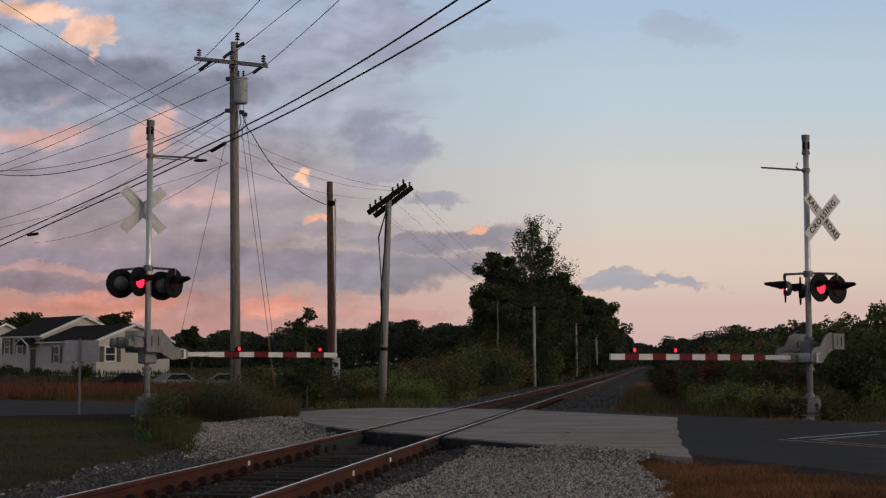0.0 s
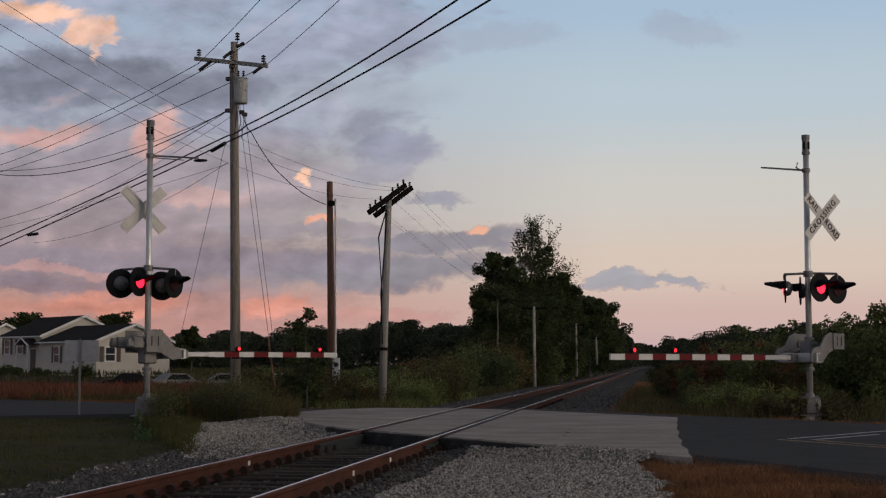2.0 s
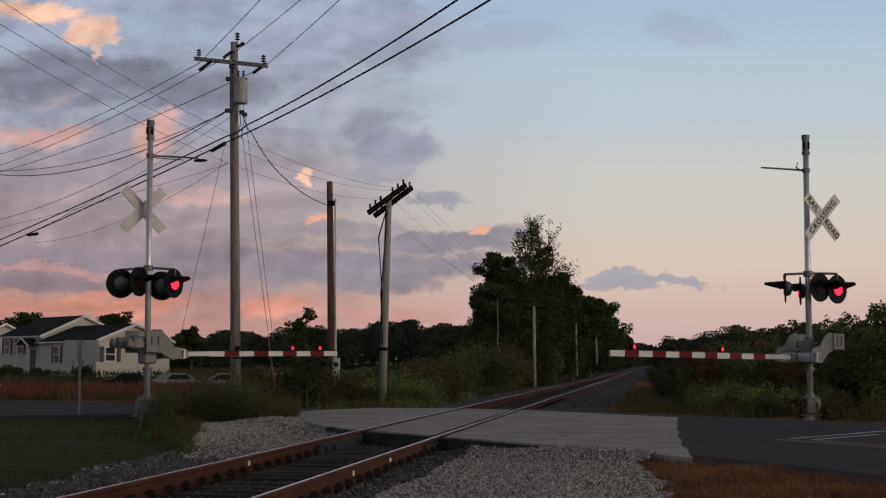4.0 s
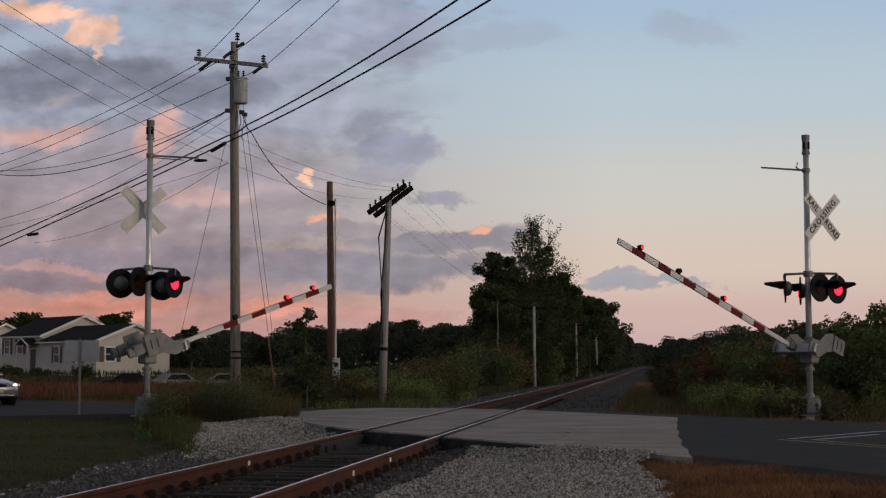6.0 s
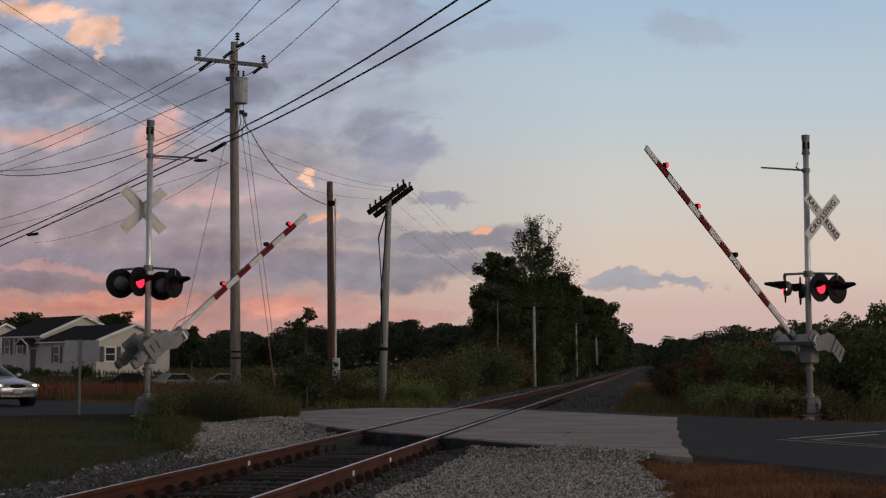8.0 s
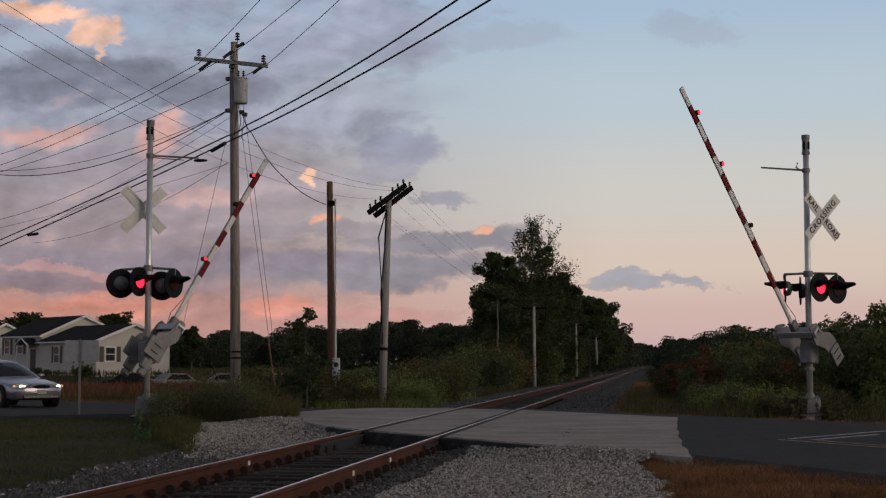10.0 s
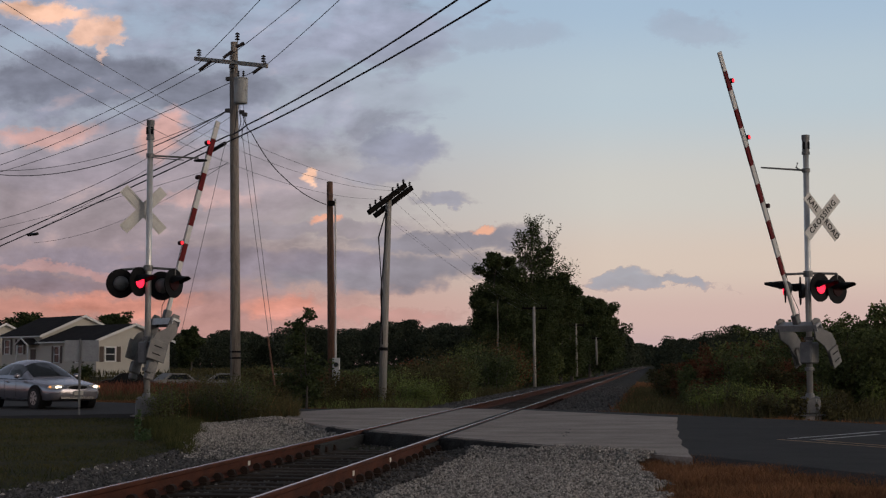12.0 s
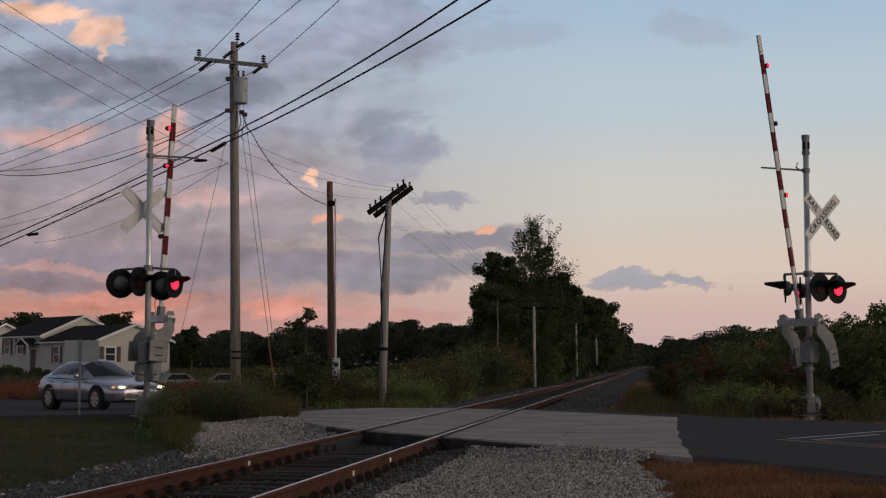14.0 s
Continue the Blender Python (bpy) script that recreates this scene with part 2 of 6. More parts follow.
def box(bm, c, s, m=None, bevel=0.0):
    r = bmesh.ops.create_cube(bm, size=1.0, matrix=Matrix.Translation(c) @ Matrix.Diagonal((*s, 1)))
    if bevel:
        es = list({e for v in r["verts"] for e in v.link_edges})
        out = bmesh.ops.bevel(bm, geom=es, offset=bevel, segments=1, affect="EDGES")
        vs = out["verts"]
    else:
        vs = r["verts"]
    if m is not None:
        bmesh.ops.transform(bm, matrix=m, verts=list(set(vs) | {v for v in r["verts"] if v.is_valid}))
    return bm


def rod(bm, a, b, r0, r1=None, seg=12, caps=True):
    a, b = Vector(a), Vector(b)
    d = b - a
    q = d.to_track_quat("Z", "Y").to_matrix().to_4x4()
    bmesh.ops.create_cone(bm, cap_ends=caps, segments=seg, radius1=r0, radius2=r0 if r1 is None else r1, depth=d.length,
                          matrix=Matrix.Translation((a + b) / 2) @ q)
    return bm


def path_tube(bm, pts, r, seg=6):
    rings = []
    pts = [Vector(p) for p in pts]
    for i, p in enumerate(pts):
        d = (pts[min(i + 1, len(pts) - 1)] - pts[max(i - 1, 0)]).normalized()
        q = d.to_track_quat("Z", "Y")
        rings.append([bm.verts.new(p + q @ Vector((r * math.cos(2 * math.pi * k / seg), r * math.sin(2 * math.pi * k / seg), 0)))
                      for k in range(seg)])
    for a, b in zip(rings, rings[1:]):
        for k in range(seg):
            bm.faces.new((a[k], a[(k + 1) % seg], b[(k + 1) % seg], b[k]))
    return bm


def prism(bm, outline, z0, z1):
    lo = [bm.verts.new((x, y, z0)) for x, y in outline]
    hi = [bm.verts.new((x, y, z1)) for x, y in outline]
    n = len(outline)
    bm.faces.new(hi)
    bm.faces.new(lo[::-1])
    for i in range(n):
        bm.faces.new((lo[i], lo[(i + 1) % n], hi[(i + 1) % n], hi[i]))
    bmesh.ops.recalc_face_normals(bm, faces=bm.faces)
    return bm


def smooth01(v, a, b):
    t = min(1.0, max(0.0, (v - a) / (b - a)))
    return t * t * (3 - 2 * t)


# ---- the plan: track, road, ground ----
O2, T2 = Vector((-2.255, 11.99)), Vector((0.1363, 0.9907))
N2 = Vector((T2.y, -T2.x))
RAIL_TOP = 0.08


def on_track(s, d, z=0.0):
    p = O2 + T2 * s + N2 * d
    return Vector((p.x, p.y, z))


def track_d(x, y):
    return (Vector((x, y)) - O2).dot(N2)


def ground_z(x, y):
    d = abs(track_d(x, y))
    low = -0.045 - 0.19 * smooth01(y, 36, 45) - 0.2 * smooth01(y, 60, 140)
    low += 0.7 * smooth01(y, 113, 127) * smooth01(-x, 8, 16)
    low -= 0.5 * smooth01(y, 84, 100) * (1 - smooth01(y, 112, 120)) * smooth01(-x, 4, 9)
    ditch = -0.12 * smooth01(d, 3.0, 5.0) * (1 - smooth01(d, 6, 12)) * smooth01(y, 40, 60)
    bed = -0.135 if y < 36 else -0.115
    w = 1 - smooth01(d, 1.6, 3.2)
    return (low + ditch) * (1 - w) + bed * w


NEAR = [(-60, 62), (-34, 43), (-20, 36.5), (-12, 33.6), (-8.6, 33.0), (-6.4, 33.2), (-4.6, 32.6), (-3.0, 29.9), (-1.62, 25.9), (0.14, 22.7),
        (2.76, 18.5), (3.2, 17.4), (4.23, 14.7), (7.0, 8.5), (12, -2)]
FAR = [(-60, 96), (-34, 72), (-17, 57.5), (-10.9, 53), (-5, 46.8), (-1.5, 40.2), (2.0, 37.0), (4.95, 32.1), (7.93, 27.5),
       (12, 20.5), (20, 6), (24, -1)]


def polyline(pts, k):
    """k points at even steps along a polyline."""
    ps = [Vector(p) for p in pts]
    acc = [0]
    for a, b in zip(ps, ps[1:]):
        acc.append(acc[-1] + (b - a).length)
    out = []
    j = 0
    for i in range(k):
        d = acc[-1] * i / (k - 1)
        while j < len(ps) - 2 and acc[j + 1] < d:
            j += 1
        out.append(ps[j].lerp(ps[j + 1], (d - acc[j]) / (acc[j + 1] - acc[j])))
    return out


def road_z(x, y):
    hump = 0.066 * (1 - smooth01(abs(track_d(x, y)), 6.0, 12.0)) * (1 - smooth01(y, 36, 42))
    return hump - 0.005 - 0.2 * smooth01(y, 36, 45) - 0.02 * smooth01(-y, -17, -9) - 0.1 * smooth01(y, 60, 100)


def inside_road(x, y, margin=0.0):
    """Whether a point lies between the road's edges."""
    def side_at(edge):
        for (x0, y0), (x1, y1) in zip(edge, edge[1:]):
            if x0 <= x <= x1:
                return y0 + (y1 - y0) * (x - x0) / (x1 - x0)
        return 1e9
    return side_at(NEAR) - margin < y < side_at(FAR) + margin


def build_ground():
    xs = sorted(set([-3000, -1500, -700, -350, -180, -120, -80, -60] + [round(-45 + 0.75 * i, 2) for i in range(121)] + [60, 80, 120, 180, 350, 700, 1500, 3000]))
    ys = sorted(set([-1500, -300, -80, -30, -10, 0] + [round(4 + 0.75 * i, 2) for i in range(90)] + [74, 78, 84, 90, 100, 110, 120, 140, 170, 220, 300, 450, 700, 1200, 2000, 3500]))
    verts = []
    for y in ys:
        for x in xs:
            z = ground_z(x, y)
            if inside_road(x, y, -0.8):
                z = min(z, road_z(x, y) - 0.25)
            z += 0.025 * noise.noise((x * 0.7, y * 0.7, 0)) if abs(track_d(x, y)) > 3 and abs(x) < 60 else 0
            verts.append((x, y, z))
    w = len(xs)
    faces = [(j * w + i, j * w + i + 1, (j + 1) * w + i + 1, (j + 1) * w + i) for j in range(len(ys) - 1) for i in range(w - 1)]
    g = raw("ground", verts, faces, M["soil"])
    tagged(g, "dark grassy soil with thin dry grass", "ground", kind="structure")


def strip_between(name, a, b, zf, lift, material, k=90, m=14):
    verts, faces = [], []
    for p, q in zip(polyline(a, k), polyline(b, k)):
        out = (p - q).normalized() * 0.5
        for j in range(m + 1):
            t = (j - 1) / (m - 2)
            v = p.lerp(q, min(1, max(0, t)))
            skirt = 0.0
            if j == 0:
                v, skirt = v + out, -0.16
            if j == m:
                v, skirt = v - out, -0.16
            verts.append((v.x, v.y, zf(v.x, v.y) + lift + skirt))
    for i in range(k - 1):
        for j in range(m):
            o = i * (m + 1) + j
            faces.append((o, o + m + 1, o + m + 2, o + 1))
    return raw(name, verts, faces, material)


def build_road():
    r = strip_between("road", NEAR, FAR, road_z, 0, M["asphalt"])
    tagged(r, "dark worn asphalt road with tar seams and faint lines", "road", kind="structure")
    # worn lines on the right-hand approach
    def stripe(name, p, q, w, mate, label):
        p, q = Vector(p), Vector(q)
        n = Vector((-(q - p).y, (q - p).x)).normalized() * w / 2
        bm = bmesh.new()
        zz = 0.0
        vs = [bm.verts.new((v.x, v.y, road_z(v.x, v.y) + 0.006 + zz)) for v in (p - n, q - n, q + n, p + n)]
        bm.faces.new(vs)
        bmesh.ops.recalc_face_normals(bm, faces=bm.faces)
        part(name, bm, mate, r, label)
    stripe("lane_line", (4.93, 21.8), (7.4, 25.0), 0.10, M["line_white"], "worn white stop line")
    stripe("lane_line", (5.15, 21.45), (6.6, 23.3), 0.10, M["line_white"], "worn white stop line")
    stripe("lane_line", (4.71, 21.6), (5.65, 19.5), 0.09, M["line_yellow"], "faded yellow centre line")
    stripe("lane_line", (5.2, 21.3), (5.8, 19.9), 0.09, M["line_yellow"], "faded yellow centre line")


PANEL = [(-3.5, 33.2), (-2.9, 29.2), (-1.66, 25.1), (0.13, 21.95), (1.4, 19.7), (2.81, 17.3), (2.92, 18.3), (3.02, 18.9), (3.1, 20.0), (3.3, 21.2), (3.45, 22.6), (3.68, 23.9),
         (3.8, 25.0), (4.02, 26.3), (4.3, 28.2), (4.42, 28.9), (4.65, 30.4),
         (3.2, 33.0), (1.89, 35.2), (0.2, 36.6), (-1.6, 37.0), (-2.6, 35.6)]


def build_crossing():
    """The paved crossing in three slabs with flangeways along the rails."""
    base = tagged(empty("level_crossing", pose(0, 0, 0), "pale worn paved crossing surface flush with the rails", "crossing surface"), kind="structure")
    lip_pts = [(-1.95, 26.0), (-1.66, 25.1), (0.13, 21.95), (1.4, 19.7), (2.3, 18.17)]
    bm = bmesh.new()
    rows = []
    for i, p in enumerate(polyline(lip_pts, 40)):
        j = 0.10 * noise.noise((p.x * 2.1, p.y * 2.1, 4)) + 0.05 * noise.noise((p.x * 6, p.y * 6, 1))
        o = Vector((-0.84, -0.54))
        z = ground_z(p.x, p.y)
        rows.append([bm.verts.new((*(p - o * 0.06), RAIL_TOP - 0.003)), bm.verts.new((*(p + o * (0.05 + 0.6 * j)), RAIL_TOP - 0.03)), bm.verts.new((*(p + o * (0.16 + j * 1.2)), z + 0.0)), bm.verts.new((*(p + o * 0.5), z - 0.12))])
    for r0, r1 in zip(rows, rows[1:]):
        for k in range(3):
            bm.faces.new((r0[k], r1[k], r1[k + 1], r0[k + 1]))
    bmesh.ops.recalc_face_normals(bm, faces=bm.faces)
    part("asphalt_lip", bm, M["asphalt_dark"], base, "crumbling dark asphalt edge")
    for lo, hi in ((-9, -0.87), (-0.60, 0.60), (0.87, 9)):
        bm = bmesh.new()
        prism(bm, PANEL, -0.16, RAIL_TOP - 0.008)
        for d, sign in ((lo, -1), (hi, 1)):
            p = on_track(0, d)
            geom = bm.verts[:] + bm.edges[:] + bm.faces[:]
            bmesh.ops.bisect_plane(bm, geom=geom, plane_co=p, plane_no=(N2.x * sign, N2.y * sign, 0), clear_outer=True)
            bmesh.ops.holes_fill(bm, edges=[e for e in bm.edges if e.is_boundary])
        bmesh.ops.recalc_face_normals(bm, faces=bm.faces)
        part("slab", bm, M["panel"], base)
    # Black strips flush with the slabs put the flangeway groove's shade into colour.
    for lo, hi in ((-0.868, -0.80), (-0.66, -0.602), (0.602, 0.66), (0.80, 0.868)):
        bm = bmesh.new()
        prism(bm, PANEL, -0.15, RAIL_TOP - 0.012)
        for d, sign in ((lo, -1), (hi, 1)):
            geom = bm.verts[:] + bm.edges[:] + bm.faces[:]
            bmesh.ops.bisect_plane(bm, geom=geom, plane_co=on_track(0, d), plane_no=(N2.x * sign, N2.y * sign, 0), clear_outer=True)
            bmesh.ops.holes_fill(bm, edges=[e for e in bm.edges if e.is_boundary])
        bmesh.ops.recalc_face_normals(bm, faces=bm.faces)
        part("rail_seal", bm, M["flange_dark"], base, "black strip standing in for the shaded groove beside the rail")
    for d in (-0.73, 0.73):
        bm = bmesh.new()
        a, b = 9.0, 26.5
        pts = [on_track(a, d - 0.075), on_track(b, d - 0.075), on_track(b, d + 0.075), on_track(a, d + 0.075)]
        prism(bm, [(p.x, p.y) for p in pts], -0.14, RAIL_TOP - 0.06)
        part("flangeway_filler", bm, M["flange_dark"], base, "black rubber flangeway strip")


RAIL_PROFILE = [(-0.07, 0), (0.07, 0), (0.07, 0.012), (0.012, 0.03), (0.012, 0.125), (0.035, 0.14), (0.036, 0.165),
                (0.028, 0.175), (-0.028, 0.175), (-0.036, 0.165), (-0.035, 0.14), (-0.012, 0.125), (-0.012, 0.03), (-0.07, 0.012)]


def build_track():
    base = empty("railway_track", pose(0, 0, 0), "single railway track with rusty rails on dark wooden ties", "railway")
    z0 = RAIL_TOP - 0.175
    stations = [-16, -4, 4, 8, 12, 16, 20, 25, 32, 45, 70, 110, 200, 350, 700]
    for d in (-0.7525, 0.7525):
        bm = bmesh.new()
        n = len(RAIL_PROFILE)
        rings = [[bm.verts.new(on_track(s, d + a, z0 + b)) for a, b in RAIL_PROFILE] for s in stations]
        for r0, r1 in zip(rings, rings[1:]):
            for k in range(n):
                bm.faces.new((r0[k], r0[(k + 1) % n], r1[(k + 1) % n], r1[k]))
        bmesh.ops.recalc_face_normals(bm, faces=bm.faces)
        rail = part("rail", bm, M["rail_rust"], base, "rust-brown steel rail")
        bm = bmesh.new()
        rings = [[bm.verts.new(on_track(s, d + a, RAIL_TOP + 0.001 - abs(a) ** 2 * 3)) for a in (-0.0285, -0.012, 0.012, 0.0285)] for s in stations]
        for r0, r1 in zip(rings, rings[1:]):
            for k in range(3):
                bm.faces.new((r0[k], r0[k + 1], r1[k + 1], r1[k]))
        bmesh.ops.recalc_face_normals(bm, faces=bm.faces)
        part("rail_head", bm, M["rail_head"], rail, "bright worn running surface")
    return base


def build_ties(base):
    bm = bmesh.new()
    box(bm, (0, 0, -0.09), (2.6, 0.22, 0.18), bevel=0.012)
    tie = part("tie", bm, M["tie"], base)
    bm = bmesh.new()
    rod(bm, (0, -0.05, 0), (0, 0.05, 0), 0.045, 0.04, 8)
    box(bm, (0, 0, -0.03), (0.09, 0.16, 0.02))
    lump = part("rail_anchor", bm, M["anchor"], base)
    ang = math.degrees(math.atan2(N2.y, N2.x))
    rnd = random.Random(4)
    first = True
    s = -15.0
    while s < 95:
        skip = 10.2 < s < 24.6
        if not skip:
            p = on_track(s, rnd.uniform(-0.04, 0.04), RAIL_TOP - 0.18 + rnd.uniform(-0.012, 0.004))
            m = pose(p.x, p.y, p.z, 0, 0, ang + rnd.uniform(-1.5, 1.5))
            if first:
                tie.matrix_basis = m
            else:
                o = tie.copy()
                scene.collection.objects.link(o)
                o.matrix_basis = m
            if s < 40:
                for d in (-0.665, 0.85) if s < 12 else (0.85,):
                    q = on_track(s + rnd.uniform(-0.03, 0.03), d, RAIL_TOP - 0.135)
                    m2 = pose(q.x, q.y, q.z, 0, 0, ang)
                    if first:
                        lump.matrix_basis = m2
                        first = False
                    else:
                        o = lump.copy()
                        scene.collection.objects.link(o)
                        o.matrix_basis = m2
            first = False
        s += 0.53
    for s0, d0 in ((4.15, 0.7525 + 0.013), (6.4, 0.7525 + 0.013), (5.6, -0.7525 + 0.013)):
        bm = bmesh.new()
        box(bm, (0, 0, 0), (0.006, 0.09, 0.05))
        p = on_track(s0, d0, RAIL_TOP - 0.09)
        o = part("chalk_mark", bm, M["paint_mark"], base, "small white paint mark on the rail web")
        o.matrix_basis = pose(p.x, p.y, p.z, 0, 0, ang)


def scatter_stones(name, where, count, size, material, seed, label):
    rnd = random.Random(seed)
    bm = bmesh.new()
    bmesh.ops.create_icosphere(bm, subdivisions=1, radius=1)
    base_v = np.array([v.co for v in bm.verts])
    base_f = [[v.index for v in f.verts] for f in bm.faces]
    bm.free()
    verts, faces = [], []
    n = 0
    while n < count:
        p = where(rnd)
        if p is None:
            continue
        sc = np.array([rnd.uniform(*size), rnd.uniform(*size), rnd.uniform(*size) * 0.7])
        R = np.array(Euler((rnd.uniform(0, 6), rnd.uniform(0, 6), rnd.uniform(0, 6))).to_matrix())
        jit = np.array([[rnd.uniform(0.7, 1.2)] for _ in base_v])
        v = (base_v * jit * sc) @ R.T + np.array(p)
        o = len(verts)
        verts.extend(map(tuple, v))
        faces.extend([[o + i for i in f] for f in base_f])
        n += 1
    ob = raw(name, verts, faces, material)
    return tagged(ob, label, "gravel", kind="stuff")


def sheet(name, outline_fn, u_range, v_range, step, zf, material, label, category):
    """A thin sheet laid over the ground where outline_fn holds."""
    verts, faces, idx = [], [], {}
    nu = int((u_range[1] - u_range[0]) / step)
    nv = int((v_range[1] - v_range[0]) / step)
    def vid(i, j):
        if (i, j) not in idx:
            x, y = u_range[0] + i * step, v_range[0] + j * step
            idx[i, j] = len(verts)
            verts.append((x, y, zf(x, y)))
        return idx[i, j]
    for i in range(nu):
        for j in range(nv):
            x, y = u_range[0] + (i + 0.5) * step, v_range[0] + (j + 0.5) * step
            if outline_fn(x, y):
                faces.append((vid(i, j), vid(i + 1, j), vid(i + 1, j + 1), vid(i, j + 1)))
    ob = raw(name, verts, faces, material)
    return tagged(ob, label, category, kind="structure")


def wob(x, y, s=1.0, seed=0.0):
    return noise.noise((x * s, y * s, seed)) * 0.5 + 0.25 * noise.noise((x * s * 3.1, y * s * 3.1, seed + 5))


def near_y(x):
    for (x0, y0), (x1, y1) in zip(NEAR, NEAR[1:]):
        if x0 <= x <= x1:
            return y0 + (y1 - y0) * (x - x0) / (x1 - x0)
    return 100


def is_gravel(x, y):
    d = track_d(x, y)
    if y > near_y(x) - (0.66 if x > -1.0 else 0.45) or y > (29.8 + 0.6 * wob(x, y, 1.1, 4) if x < -2.4 else 31.5) or y < -7:
        return False
    if d > 0:
        return 1.35 < d + 0.2 * wob(x, y, 1.1, 6) < 3.95 + 0.5 * wob(x, y, 0.7, 3)
    return y > 19.5 + 1.2 * wob(x, y, 0.9, 2) and -1.25 > d > -1.75 - 0.29 * max(0, y - 18.5) - 0.5 * wob(x, y, 0.8, 8)


def is_ballast(x, y):
    d = track_d(x, y)
    lim = (1.95 + 0.07 * max(0, y - 13.7) if d < 0 else 1.7) if y < 22 else 2.6
    return abs(d + (0.1 if d < 0 else 0)) < lim + 0.35 * wob(x, y, 0.6, 1) and not (26 < y < 34 and inside_road(x, y, -0.4))


def bed_z(x, y):
    d = abs(track_d(x, y))
    edge = 0.105 * (1 - smooth01((near_y(x) - y) * 0.5, 0.3, 1.4)) * smooth01(d, 0.95, 1.4) * (1 - smooth01(y, 30, 33))
    return ground_z(x, y) + edge + 0.02 - 0.03 * (1 - smooth01(d, 0.5, 0.9)) + 0.012 * noise.noise((x * 4, y * 4, 3))


def build_beds():
    sheet("ballast_bed", is_ballast, (-8, 19), (-8, 130), 0.2, bed_z, M["ballast_bed"], "dark stained ballast bed under the track", "ballast")
    sheet("gravel_shoulder", is_gravel, (-9, 5), (-8, 32), 0.1, lambda x, y: bed_z(x, y) + 0.012, M["gravelbed"], "pale crushed gravel beside the track", "gravel")

    bm = bmesh.new()
    rows = [[bm.verts.new(on_track(q, d, -0.1 - 0.09 * (abs(d) > 2))) for d in (-2.6, -1.4, 1.4, 2.6)] for q in (112, 160, 240, 400, 700)]
    for r0, r1 in zip(rows, rows[1:]):
        for i in range(3):
            bm.faces.new((r0[i], r0[i + 1], r1[i + 1], r1[i]))
    bmesh.ops.recalc_face_normals(bm, faces=bm.faces)
    tagged(part("far_ballast_bed", bm, M["ballast_bed"]), "dark ballast bed running to the horizon", "ballast", kind="structure")

    def pick(test, xr, yr, zf, power=1.6):
        def f(rnd):
            y = yr[0] + (yr[1] - yr[0]) * rnd.random() ** power
            x = rnd.uniform(*xr)
            return (x, y, zf(x, y) + 0.008) if test(x, y) else None
        return f
    scatter_stones("gravel_stones", pick(is_gravel, (-8, 5), (11.0, 30), lambda x, y: bed_z(x, y) + 0.012), 36000, (0.006, 0.021), M["stone"], 1,
                   "loose pale crushed stones")
    def bal(x, y):
        return is_ballast(x, y) and abs(abs(track_d(x, y)) - 0.75) > 0.1
    def far_side(x, y):
        return 0.9 < abs(track_d(x, y)) < 2.9 + 0.4 * wob(x, y, 0.6, 2) and not inside_road(x, y, 0.2)
    scatter_stones("far_ballast_stones", pick(far_side, (-2, 13), (35.5, 85), bed_z, 1.4), 7000, (0.025, 0.065), M["stone_dark"], 5,
                   "loose dark ballast beyond the crossing")
    def left_strip(x, y):
        return -2.25 - 0.06 * max(0, y - 16) - 0.4 * wob(x, y, 0.9, 4) < track_d(x, y) < -0.88
    scatter_stones("shoulder_stones", pick(left_strip, (-5.5, -1.0), (11.0, 22), bed_z, 1.0), 5200, (0.012, 0.042), M["stone_dark"], 3,
                   "loose mixed stones on the track shoulder")
    scatter_stones("pale_stones", pick(left_strip, (-5.5, -1.0), (11.0, 22), bed_z, 1.0), 420, (0.012, 0.034), M["stone"], 8,
                   "scattered pale stones on the dark shoulder")
    scatter_stones("ballast_stones", pick(bal, (-6, 6), (11.0, 45), bed_z, 2.3), 15000, (0.012, 0.034), M["stone_dark"], 2,
                   "loose dark ballast stones")


build_ground()
build_road()
build_crossing()
TRACK = build_track()
build_beds()


# ---- crossing signals ----
A_ON = [(0.0, 0.29), (0.76, 1.39), (1.86, 2.49), (2.97, 3.62), (4.08, 4.73), (5.2, 5.84), (6.33, 6.95), (7.43, 8.08), (8.55, 9.19), (9.66, 10.29),
        (10.79, 11.42), (11.88, 12.54), (13.02, 13.64)]
B_ON = [(0.27, 0.78), (1.36, 1.88), (2.47, 3.03), (3.6, 4.1), (4.71, 5.22), (5.82, 6.35), (6.9, 7.45), (8.05, 8.57), (9.17, 9.68), (10.27, 10.81),
        (11.4, 11.93), (12.48, 13.04), (13.6, 14.0)]
B_LATE = [(a + 0.05 if a > 12 else a, b) for a, b in B_ON]
BLINKERS = []
ARMS = []


def text_mesh(words, size, spacing=1.0):
    cu = bpy.data.curves.new("lettering", "FONT")
    cu.body, cu.size, cu.align_x, cu.align_y, cu.extrude, cu.space_character = words, size, "CENTER", "CENTER", 0.002, spacing
    cu.resolution_u = 3
    cu.offset = 0.003
    tmp = new("lettering_tmp", cu)
    me = bpy.data.meshes.new_from_object(tmp.evaluated_get(bpy.context.evaluated_depsgraph_get()))
    bpy.data.objects.remove(tmp)
    return me


